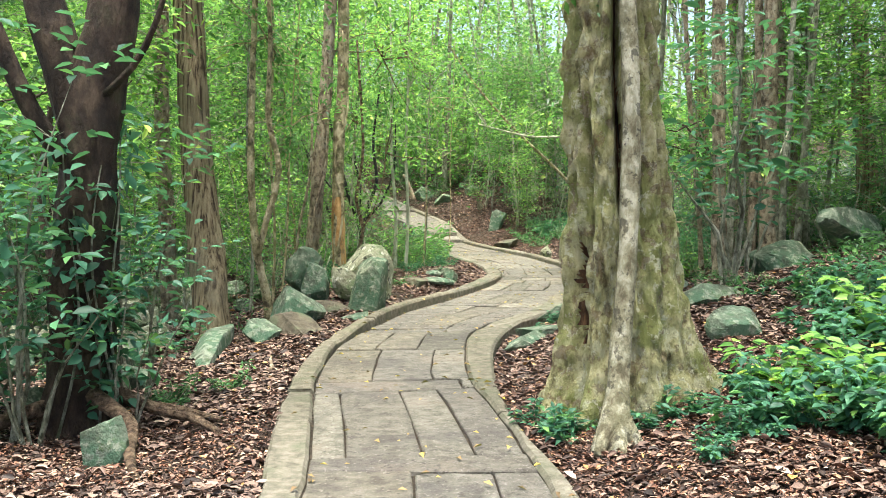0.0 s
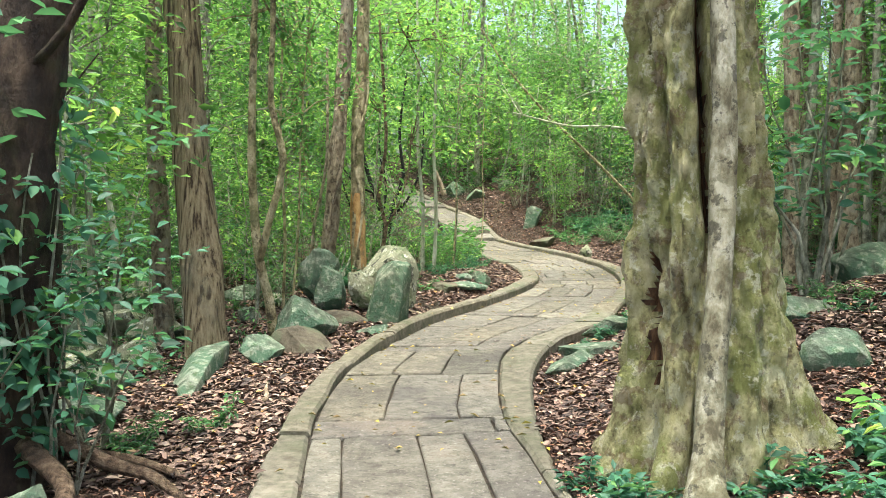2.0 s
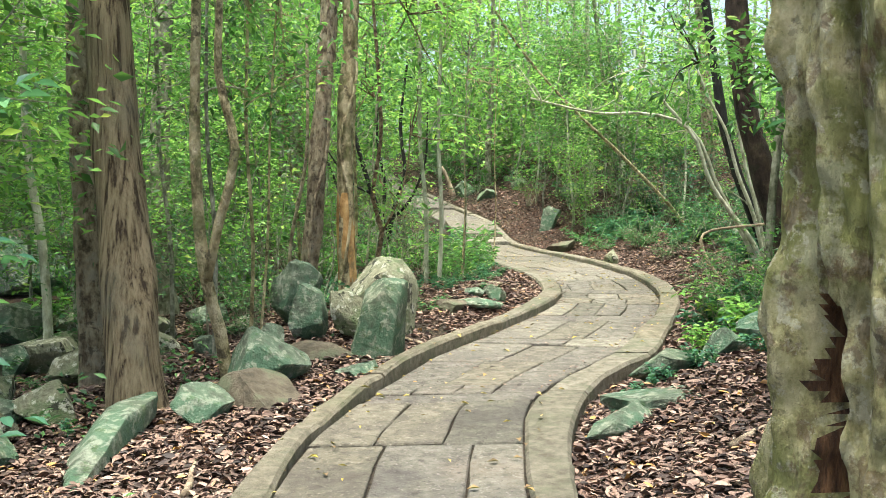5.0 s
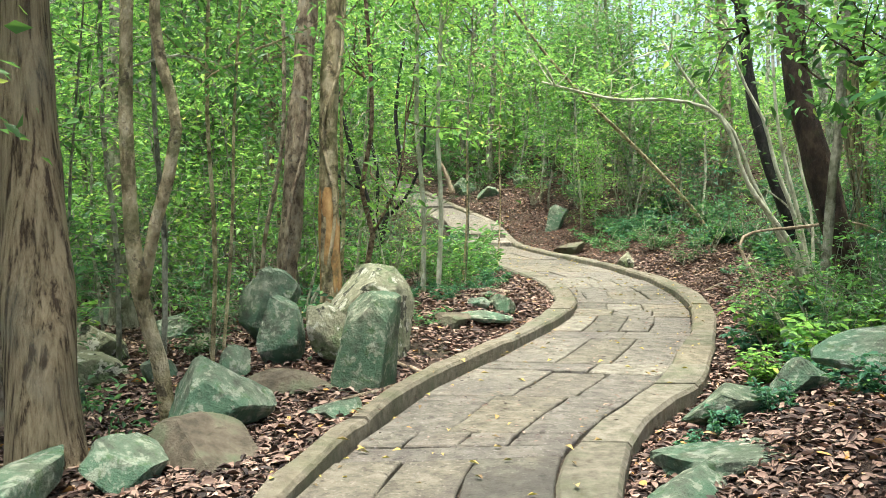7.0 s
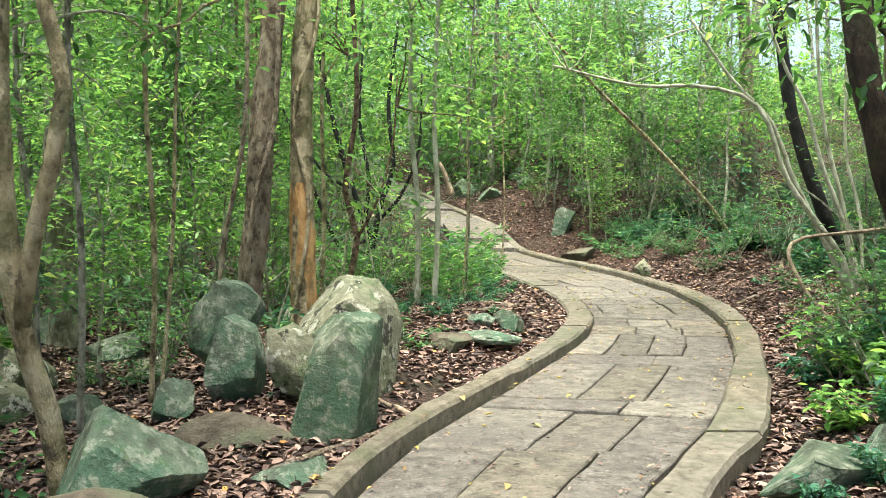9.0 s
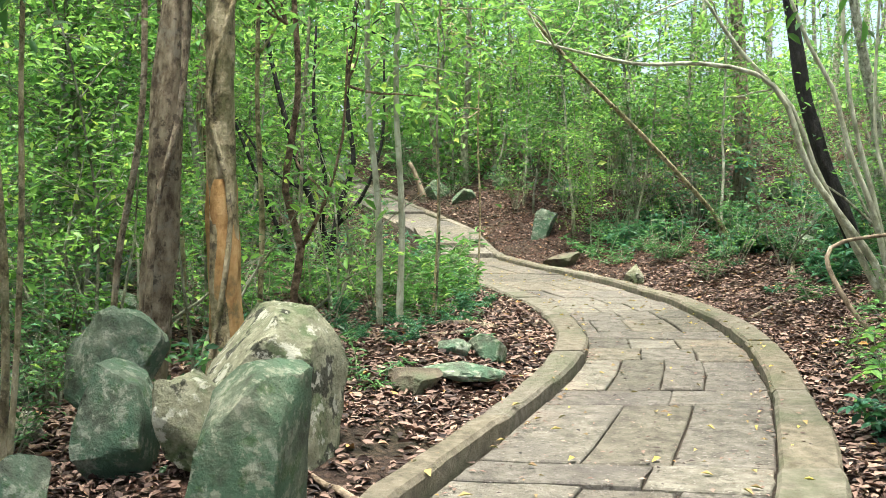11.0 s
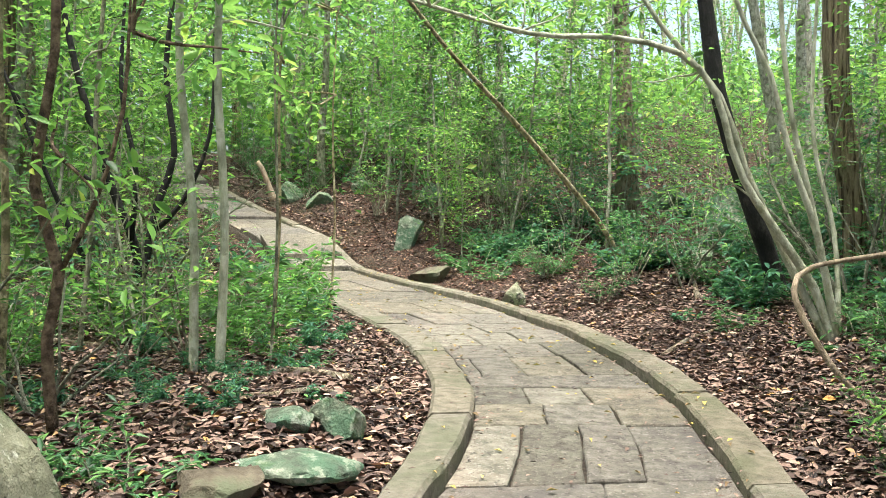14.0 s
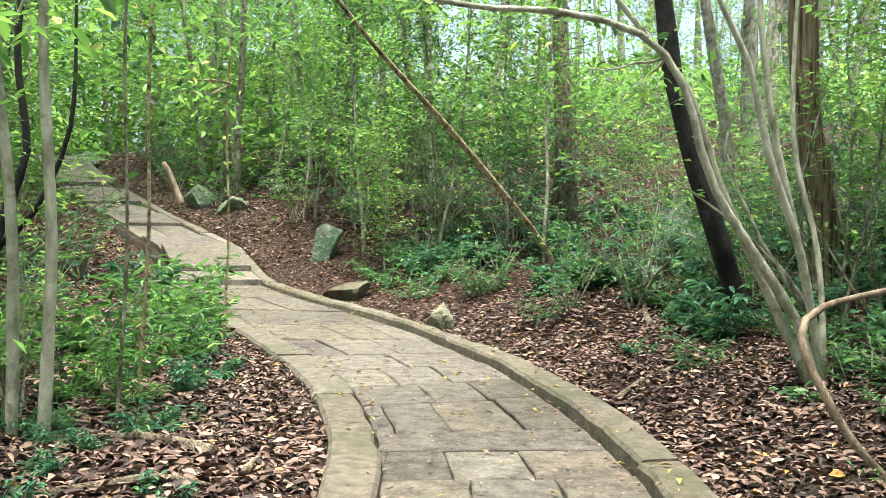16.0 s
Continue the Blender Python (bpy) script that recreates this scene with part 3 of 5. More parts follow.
boulder("boulder", -0.94, 12.05, (0.54, 0.56, 0.76), 2, 16, ROCK, "large upright mossy grey-green boulder", 0.16, (0, 6), cuts=6, facets=UPRIGHT)
RIDGED = [((0.97, -0.2, -0.02), 0.5), ((-0.5, -0.25, 0.8), 0.46), ((0.25, -0.95, 0.12), 0.55), ((0.1, 0, 1), 0.66), ((-0.9, -0.2, 0.2), 0.62), ((0.6, -0.3, 0.7), 0.62), ((0.1, 1, 0.1), 0.55)]
boulder("boulder", -1.02, 13.0, (0.74, 0.66, 0.84), -6, 17, ROCK_PALE, "tall pale lichen-covered boulder with a ridged top", 0.16, (4, -6), cuts=6, facets=RIDGED)
boulder("boulder", -1.27, 12.75, (0.42, 0.4, 0.62), 50, 18, ROCK_PALE, "pale rounded boulder among larger ones", 0.15)
boulder("boulder", -1.76, 12.8, (0.5, 0.46, 0.62), 70, 19, ROCK, "mossy green boulder leaning on another", 0.1)
boulder("boulder", -2.06, 13.5, (0.54, 0.5, 0.64), 30, 20, ROCK, "rounded blue-green mossy boulder", 0.12)
boulder("boulder", -2.05, 12.35, (0.3, 0.34, 0.28), 10, 21, ROCK, "small mossy stone in the litter", 0.25)
boulder("boulder", -1.45, 11.75, (0.5, 0.4, 0.2), 10, 22, ROCK_BROWN, "small flat brown stone", 0.35)
boulder("boulder", -1.0, 11.2, (0.36, 0.34, 0.16), 30, 23, ROCK, "small flat mossy stone beside the kerb", 0.35)
boulder("boulder", -0.4, 14.4, (0.34, 0.3, 0.2), 15, 24, ROCK_BROWN, "dark angular stone on bare soil", 0.3)
boulder("boulder", -0.04, 14.85, (0.46, 0.42, 0.12), 55, 25, ROCK, "flat grey-green stone beside the kerb", 0.35, (0, 6))
boulder("boulder", 0.2, 15.5, (0.3, 0.3, 0.24), 5, 26, ROCK, "small mossy stone with moss cushion", 0.3)
boulder("boulder", -0.1, 15.4, (0.34, 0.3, 0.14), 5, 27, ROCK, "small flat stone in leaf litter", 0.3)
boulder("boulder", -2.1, 5.6, (0.23, 0.17, 0.46), 12, 28, ROCK, "upright green mossy stone at the foot of a dark tree", 0.2, (8, 0), cuts=6)
LEDGE = [((0, 0, 1), 0.5), ((0, -1, 0.1), 0.55), ((0.1, 1, 0), 0.55), ((-1, -0.2, 0), 0.66), ((1, -0.15, 0.1), 0.66)]
boulder("boulder", 1.58, 10.15, (1.3, 0.62, 0.26), 3, 29, ROCK, "long flat mossy rock slab beside the path", 0.25, (-3, -5), z=0.09, cuts=4, facets=LEDGE)
boulder("boulder", 1.6, 11.2, (1.1, 0.4, 0.3), 42, 30, ROCK, "mossy rock in a row along the path edge", 0.3)
boulder("boulder", 1.95, 11.3, (0.42, 0.36, 0.36), 20, 31, ROCK, "mossy green rock beside the path", 0.25)
boulder("boulder", 2.72, 11.35, (0.9, 0.7, 0.38), 10, 32, ROCK, "large flat-topped mossy rock above the path", 0.4)
boulder("boulder", 1.0, 9.9, (0.7, 0.3, 0.2), 30, 33, ROCK, "low rock against the path edge", 0.35)
boulder("boulder", 2.5, 7.7, (0.42, 0.34, 0.3), 10, 34, ROCK, "grey rounded rock in dark litter", 0.3)
boulder("boulder", 2.65, 9.3, (0.6, 0.45, 0.36), -20, 35, ROCK, "grey-green boulder behind the buttressed tree", 0.25)
boulder("boulder", 4.2, 11.3, (0.9, 0.7, 0.45), 0, 36, ROCK, "broad mossy boulder on the bank", 0.25, (0, 8))
boulder("boulder", 5.1, 11.4, (0.95, 0.8, 0.5), 25, 37, ROCK, "broad mossy boulder on the bank", 0.2, (0, 20))
for i, (x, y, s) in enumerate([(-3.5, 9.6, 0.7), (-4.1, 10.0, 0.9), (-3.0, 9.0, 0.5), (-3.3, 12.9, 0.55), (-3.7, 13.6, 0.7), (-3.1, 11.6, 0.45), (-3.6, 11.9, 0.6), (-4.3, 12.7, 0.9), (-2.7, 12.5, 0.4), (-2.6, 13.5, 0.42), (-4.6, 14.3, 0.9), (-3.4, 14.9, 0.6), (-3.2, 10.3, 0.5), (-3.9, 10.6, 0.7)]):
    boulder("boulder", x, y, (s, s * 0.8, s * 0.62), i * 61 % 180, 90 + i, ROCK_PALE if i % 3 != 2 else ROCK, "pale weathered rock among undergrowth" if i % 3 != 2 else "grey-green rock among undergrowth", 0.22, (i * 5 % 12, 6), group="rocks of the slope")
boulder("boulder", 1.75, 27.0, (0.5, 0.35, 0.68), 20, 38, ROCK, "leaning pale slab of rock on the bank", 0.15, (0, 32))
boulder("boulder", 1.75, 24.6, (0.75, 0.5, 0.35), 0, 39, ROCK_BROWN, "flat brown rock near the kerb", 0.3)
boulder("boulder", 2.55, 21.9, (0.34, 0.3, 0.42), 0, 40, ROCK_PALE, "small pale stone in leaf litter", 0.2)
for i, (x, y, s) in enumerate([(5.6, 22.4, 0.9), (6.1, 23.0, 1.1), (5.0, 21.9, 0.6), (7.6, 20.6, 1.5), (8.6, 21.0, 1.6), (7.2, 22.3, 1.0), (9.3, 22.0, 1.5), (8.2, 19.0, 0.8), (6.2, 26, 0.8), (0.2, 31.5, 0.7), (-0.6, 33.0, 0.9), (1.2, 32.8, 0.6), (2.6, 30.2, 0.9),
                               (-4.6, 12.2, 0.8), (-5.4, 14.0, 0.9), (-4.2, 15.6, 0.6), (-6.4, 16.5, 1.2), (-7.2, 13.2, 0.9), (-5.8, 18.6, 1.3), (-8.4, 19.5, 1.4), (-3.9, 18.3, 0.7), (-3.5, 10.3, 0.5), (-4.4, 9.4, 0.6), (-6.2, 10.6, 0.8), (-5.0, 21, 0.9), (-3.2, 7.2, 0.4), (-6.8, 41, 1.0), (-4.2, 41, 1.2)]):
    boulder("boulder", x, y, (s, s * 0.75, s * 0.6), i * 47 % 180, 60 + i, ROCK, "grey-green boulder among forest undergrowth", 0.25, group="boulders in the woods")

# ---- great buttressed tree beside the path ----


def crown_on(leaves, geo, tip, way, reach, count, r, leaf_len, twig=0.012, per=14, spread=0.22):
    """Twigs with sprays of leaves at the end of a limb."""
    for _ in range(count):
        d = Vector(way) * 0.5 + Vector(r.normal(0, 0.7, 3)) + Vector((0, 0, 0.15))
        pts = wander(tip, d, reach * r.uniform(0.5, 1.1), 5, r, 0.22)
        geo.tube(pts, taper(twig, 0.003, len(pts)), 4, cap=False)
        for q, a in zip(pts[2:], pts[1:]):
            leaves.spray(q, (q - a).normalized(), per, spread, leaf_len, r=r)


def great_tree():
    n, zs = 360, np.concatenate([np.arange(-0.15, 3.6, 0.032), np.arange(3.7, 9.5, 0.25)])
    th = np.arange(n) * 2 * math.pi / n - math.pi
    T, Z = np.meshgrid(th, zs)
    R = np.interp(Z, (-0.2, 0, 0.3, 0.8, 1.5, 2.5, 3.5, 9.5), (0.48, 0.45, 0.385, 0.345, 0.31, 0.265, 0.25, 0.12))

    def near(a, w):
        d = (T - radians(a) + math.pi) % (2 * math.pi) - math.pi
        return np.exp(-(d / w) ** 2)

    def slot(a, w):
        d = np.abs((T - radians(a) + 0.02 * np.sin(9 * Z) + 0.012 * np.sin(23 * Z) + math.pi) % (2 * math.pi) - math.pi)
        return 1 / (1 + np.exp((d - w) / 0.012))

    low = np.exp(-np.maximum(Z, 0) / 0.36)
    R = R + low * (0.16 * near(-178, 0.22) + 0.5 * near(2, 0.3) + 0.2 * near(-40, 0.2) + 0.4 * near(60, 0.3) + 0.35 * near(130, 0.3) + 0.1 * near(-128, 0.15))
    warp = T + 0.12 * np.sin(1.7 * Z + 1) + 0.07 * np.sin(4.1 * Z)
    R = R + 0.028 * np.cos(6 * warp + 0.5) * (0.5 + np.exp(-Z / 2.5)) + 0.022 * np.cos(11 * warp - 0.9 * Z) + 0.008 * np.cos(23 * warp + 2.3 * Z)
    lumps = np.array([[noise.noise(Vector((2.6 * math.cos(t), 2.6 * math.sin(t), 2.2 * z))) * 0.06 + noise.noise(Vector((7 * math.cos(t), 7 * math.sin(t), 6 * z))) * 0.042 + noise.noise(Vector((16 * math.cos(t), 16 * math.sin(t), 11 * z))) * 0.02 for t in th] for z in zs])
    R = R + lumps

    def span(lo, hi, e=0.12):
        return 1 / (1 + np.exp(-(Z - lo) / e * 4)) / (1 + np.exp((Z - hi) / e * 4))

    R = R - 0.32 * slot(-98, 0.1) * span(1.2, 3.1, 0.2) - 0.25 * slot(-113, 0.07) * span(-0.2, 0.4, 0.15)
    R = R - 0.15 * slot(-45, 0.035) * span(0.9, 1.3, 0.12) - 0.1 * near(-47, 0.06) * span(1.4, 3.0, 0.2)
    mouth = np.interp(Z, (0.3, 0.42, 0.58, 0.72, 0.86, 1.0, 1.12, 1.16), (-0.05, 0.1, 0.165, 0.12, 0.18, 0.13, 0.07, -0.05)) + 0.012 * np.sin(31 * Z)
    gape = slot(-160, mouth)
    R = R - 0.07 * near(-140, 0.2) * span(0.2, 1.25, 0.25) + 0.05 * near(-182, 0.13) * span(0.25, 1.25, 0.2) - 0.24 * gape
    R = R - 0.05 * near(-122, 0.06) * span(0.3, 1.3, 0.3) + 0.03 * near(-155, 0.1) * span(1.1, 3.2, 0.4)
    R = np.maximum(R, 0.05)
    cx = np.interp(Z, (0, 1.4, 2.9, 9.5), (1.27, 1.22, 1.18, 1.3)) + 0.02 * np.sin(2 * Z)
    X, Y = cx + R * np.cos(T), 6.42 + R * np.sin(T)
    geo = Geo()
    m = len(zs)
    base = gz(1.2, 6.4)
    geo.add(np.stack([X.ravel(), Y.ravel(), (Z + base).ravel()], 1), [(i * n + j, i * n + (j + 1) % n, (i + 1) * n + (j + 1) % n, (i + 1) * n + j) for i in range(m - 1) for j in range(n)])
    tree = empty_thing("tree", pose(0, 0, 0), "massive buttressed tree with pale grey-olive cracked bark and a hollow", "tree")
    trunk = geo.mesh("trunk", BARK_PALE)
    trunk.materials.append(ROTTEN)
    inside = (gape > 0.3) | (np.roll(gape, -1, 1) > 0.3) | (slot(-98, 0.09) * span(1.25, 3.05, 0.15) > 0.5)
    trunk.polygons.foreach_set("material_index", inside[:-1].ravel().astype(np.int32))
    part("trunk", trunk, tree)
    g2 = Geo()
    pts = spline([(1.02, 5.48, base - 0.12), (1.04, 5.56, base + 0.1), (1.09, 5.7, base + 0.45), (1.14, 5.78, base + 0.9), (1.18, 5.85, base + 1.4), (1.19, 5.9, base + 2.0), (1.18, 5.97, base + 2.6), (1.17, 6.05, base + 3.4)], 0.07)
    rad = [float(np.interp(p.z - base, (-0.1, 0.1, 0.3, 0.8, 2, 3.4), (0.15, 0.1, 0.068, 0.06, 0.056, 0.06))) for p in pts]
    g2.tube(pts, rad, 18, 0.3, 3.0)
    for q in [(0.9, 5.34), (1.18, 5.38), (1.03, 5.28)]:
        p2 = spline([(1.04, 5.56, base + 0.16), (0.5 * (1.04 + q[0]), 5.45, base + 0.05), (q[0], q[1], base - 0.06)], 0.06)
        g2.tube(p2, taper(0.08, 0.03, len(p2)), 10, 0.3)
    part("aerial_root", g2.mesh("aerial_root", BARK_LICHEN), tree, "pale root strand grown against the trunk")
    r = np.random.default_rng(31)
    lv, g3 = Leaves(), Geo()
    for a in range(6):
        w = a * 1.05 + 0.4
        pts = wander((1.25, 6.6, base + 6.0 + 0.4 * a), (math.cos(w), math.sin(w), 0.55), 3.6, 8, r, 0.16)
        g3.tube(pts, taper(0.12, 0.03, len(pts)), 8, 0.2, a)
        for q in pts[4:]:
            crown_on(lv, g3, q, (math.cos(w), math.sin(w), 0.2), 1.0, 3, r, 0.12, per=10, spread=0.25)
    for q in [(2.0, 8.2, base + 4.2), (1.7, 9.3, base + 4.4), (2.4, 9.8, base + 4.5), (1.9, 10.8, base + 4.8), (2.8, 8.8, base + 4.4)]:
        limb = spline([(1.26, 6.5, base + 3.6), (0.5 * (1.26 + q[0]), 0.5 * (6.5 + q[1]), base + 4.1), q], 0.2)
        g3.tube(limb, taper(0.05, 0.02, len(limb)), 6, 0.2)
        crown_on(lv, g3, q, (0.2, 0.4, 0), 1.1, 8, r, 0.12, per=10, spread=0.28)
    for q in [(0.95, 6.1, base + 3.15), (1.3, 6.1, base + 3.3), (1.7, 6.2, base + 3.1), (0.7, 6.4, base + 3.4)]:
        crown_on(lv, g3, q, (0.1, -0.3, -0.2), 0.5, 3, r, 0.1, per=6, spread=0.12)
    tagged(part("limb_work", g3.mesh("limb_work", BARK_PALE), tree), kind="stuff")
    part("crown", lv.mesh("crown", LEAF_GREEN), tree)


great_tree()


def limbed_tree(label, stems, material, leaf=None, leaf_len=0.1, crowns=(), k=1, roots=(), n=14, lump=0.25, group="", name="tree", patches=(), per=12):
    """A tree from stems (points, first and last radius); crowns: (tip, way, reach, twigs) with leaves."""
    x, y = stems[0][0][0][0], stems[0][0][0][1]
    tree = empty_thing(name, pose(0, 0, 0), label, "tree" if name == "tree" else name.replace("_", " "), group)
    for i, (pts, r0, r1) in enumerate(stems):
        g = Geo()
        p = spline(pts, 0.12 if r0 > 0.06 else 0.2)
        flare = [r * (1 + 0.35 * math.exp(-(q.z - p[0].z) / 0.18)) if i == 0 and r0 > 0.07 else r for r, q in zip(taper(r0, r1, len(p)), p)]
        g.tube(p, flare, n if r0 > 0.06 else 8, lump, k + i)
        part("trunk" if i == 0 else "limb", g.mesh("trunk", material), tree)
    for i, (pts, r0, r1) in enumerate(roots):
        g = Geo()
        p = spline(pts, 0.08)
        g.tube(p, taper(r0 * 0.62, r1 * 0.8, len(p)), 8, 0.35, k + 20 + i)
        part("root", g.mesh("root", BARK_ROOT), tree)
    for pts, rad, mat2, label2 in patches:
        g = Geo()
        p = spline(pts, 0.06)
        g.tube(p, [rad * (0.94 + 0.12 * math.sin(math.pi * i / (len(p) - 1)) ** 0.3) for i in range(len(p))], 16, 0.3, k + 5.5, cap=False)
        part("bare_patch", g.mesh("bare_patch", mat2), tree, label2)
    if leaf:
        r = np.random.default_rng(400 + k)
        g, lv = Geo(), Leaves()
        for tip, way, reach, twigs in crowns:
            crown_on(lv, g, tip, way, reach, twigs if tip[2] < 5 else max(1, twigs // 2), r, leaf_len, per=per)
        tagged(part("twig_work", g.mesh("twig_work", material), tree), kind="stuff")
        part("crown", lv.mesh("crown", leaf, fine=leaf_len < 0.105 or k < 30), tree)
    return tree


def high_crown(x, y, z):
    return [((x + 0.9 * math.cos(a), y + 0.9 * math.sin(a), z + 0.3 * math.sin(3 * a)), (math.cos(a), math.sin(a), 0.3), 1.3, 6) for a in (0.3, 1.5, 2.7, 4.0, 5.2)]


z0 = gz(-2.5, 6.6)
limbed_tree("dark gnarled tree with a forked trunk, spreading roots and climbing leaves",
            [([(-2.62, 6.66, z0 - 0.2), (-2.6, 6.64, z0 + 0.5), (-2.55, 6.6, z0 + 1.3), (-2.46, 6.55, z0 + 2.3), (-2.3, 6.55, z0 + 3.0), (-2.2, 6.6, z0 + 4.2), (-2.1, 6.7, z0 + 6.5)], 0.25, 0.1),
             ([(-2.5, 6.56, z0 + 2.0), (-2.68, 6.5, z0 + 2.7), (-2.85, 6.45, z0 + 3.6), (-3.1, 6.4, z0 + 6)], 0.16, 0.07),
             ([(-2.56, 6.52, z0 + 1.85), (-2.8, 6.35, z0 + 2.25), (-3.0, 6.25, z0 + 2.8), (-3.25, 6.1, z0 + 3.6)], 0.075, 0.04),
             ([(-2.38, 6.45, z0 + 2.35), (-2.1, 6.3, z0 + 2.55), (-1.9, 6.2, z0 + 2.85), (-1.7, 6.1, z0 + 3.4)], 0.03, 0.015)], BARK_DARK, LEAF_GREEN, 0.11,
            high_crown(-2.3, 6.6, z0 + 6.2), 3,
            roots=[([(-2.45, 6.45, 0.2), (-2.1, 6.15, 0.07), (-1.95, 5.7, 0.02), (-1.8, 5.3, 0.0), (-1.62, 4.95, -0.04)], 0.1, 0.025), ([(-2.4, 6.6, 0.22), (-2.0, 6.55, 0.07), (-1.75, 6.45, 0.04), (-1.5, 6.25, -0.03)], 0.09, 0.025),
                   ([(-2.3, 6.6, 0.12), (-2.0, 6.75, 0.05), (-1.7, 6.6, 0.02), (-1.45, 6.55, -0.04)], 0.06, 0.02), ([(-2.8, 6.45, 0.12), (-3.1, 6.1, 0.03), (-3.3, 5.6, -0.08)], 0.09, 0.03)])
z0 = gz(-2.55, 10.4)
# the five tufts below the high crown are unseen, added to shade the left verge
limbed_tree("tall trunk with deeply fissured reddish-brown bark", [([(-2.55, 10.35, z0 - 0.2), (-2.62, 10.45, z0 + 0.6), (-2.76, 10.65, z0 + 1.5), (-2.9, 10.8, z0 + 3.0), (-3.0, 10.9, z0 + 5), (-3.0, 11, z0 + 9)], 0.205, 0.11)], BARK_RED, LEAF_GREEN, 0.12, high_crown(-3, 11, z0 + 8) + [((-2.1, 10.4, z0 + 4.5), (0.5, -0.3, 0), 1.2, 9), ((-1.5, 11.2, z0 + 4.7), (0.5, 0, 0), 1.2, 9), ((-3.2, 9.7, z0 + 4.5), (-0.2, -0.5, 0), 1.2, 9), ((-2.6, 12.0, z0 + 4.9), (0.2, 0.5, 0), 1.2, 9), ((-3.8, 11.0, z0 + 4.8), (-0.5, 0, 0), 1.2, 8)], 5, n=26, lump=0.16)
z0 = gz(-3.4, 11.5)
limbed_tree("slim reddish-brown forest tree trunk", [([(-3.38, 11.5, z0 - 0.1), (-3.42, 11.5, z0 + 1.5), (-3.48, 11.55, z0 + 3), (-3.4, 11.6, z0 + 7)], 0.11, 0.07)], BARK_BROWN, LEAF_GREEN, 0.11, high_crown(-3.4, 11.6, z0 + 6.5), 7)
z0 = gz(-1.95, 14.1)
limbed_tree("vine-wrapped tree with scaly pinkish-brown bark", [([(-2.05, 14.1, z0 - 0.1), (-1.95, 14.1, z0 + 0.8), (-1.87, 14.05, z0 + 1.6), (-1.79, 14.1, z0 + 2.6), (-1.7, 14.2, z0 + 4), (-1.6, 14.2, z0 + 7)], 0.105, 0.08),
             ([(-1.98, 13.9, z0 + 0.1), (-1.9, 13.9, z0 + 1.2), (-1.72, 13.95, z0 + 2.0), (-1.7, 14.0, z0 + 3.6)], 0.025, 0.02), ([(-2.2, 13.9, z0), (-2.15, 13.95, z0 + 0.9), (-1.95, 13.9, z0 + 1.9), (-1.95, 14.0, z0 + 3.4)], 0.022, 0.018)], BARK_BROWN, LEAF_LIGHT, 0.1, high_crown(-1.6, 14.2, z0 + 6.5), 9)
z0 = gz(-1.6, 14.25)
limbed_tree("slender tree with a peeled orange patch on its lower bark", [([(-1.57, 14.25, z0 - 0.1), (-1.58, 14.25, z0 + 1.0), (-1.56, 14.25, z0 + 2.4), (-1.5, 14.3, z0 + 3.4), (-1.45, 14.3, z0 + 7)], 0.1, 0.07),
             ([(-1.7, 14.12, z0), (-1.5, 14.15, z0 + 1.2), (-1.62, 14.14, z0 + 2.0), (-1.42, 14.2, z0 + 2.8), (-1.5, 14.2, z0 + 4)], 0.018, 0.015)], BARK_TAN, LEAF_LIGHT, 0.1, high_crown(-1.45, 14.3, z0 + 6.5), 11,
            patches=[([(-1.57, 14.25, z0 + 0.42), (-1.578, 14.25, z0 + 0.95), (-1.58, 14.25, z0 + 1.45)], 0.102, BARK_ORANGE, "peeled orange inner bark")])
z0 = gz(-2.05, 10.8)
limbed_tree("thin crooked forked tree with mottled grey bark", [([(-2.0, 10.85, z0 - 0.1), (-2.06, 10.8, z0 + 0.5), (-2.14, 10.7, z0 + 0.95), (-2.2, 10.7, z0 + 1.8), (-2.18, 10.75, z0 + 3.2), (-2.1, 10.8, z0 + 5)], 0.055, 0.025),
             ([(-2.13, 10.7, z0 + 0.9), (-2.0, 10.6, z0 + 1.35), (-1.85, 10.55, z0 + 1.9), (-1.98, 10.6, z0 + 2.5), (-1.95, 10.6, z0 + 3.4), (-2.0, 10.6, z0 + 4.8)], 0.04, 0.02)], BARK_TAN, LEAF_GREEN, 0.1, [((-2.1, 10.8, z0 + 4.2), (0.3, 0, 0.5), 1.2, 8), ((-2.0, 10.6, z0 + 3.4), (-0.4, 0.3, 0.4), 0.9, 5)], 13, name="sapling")
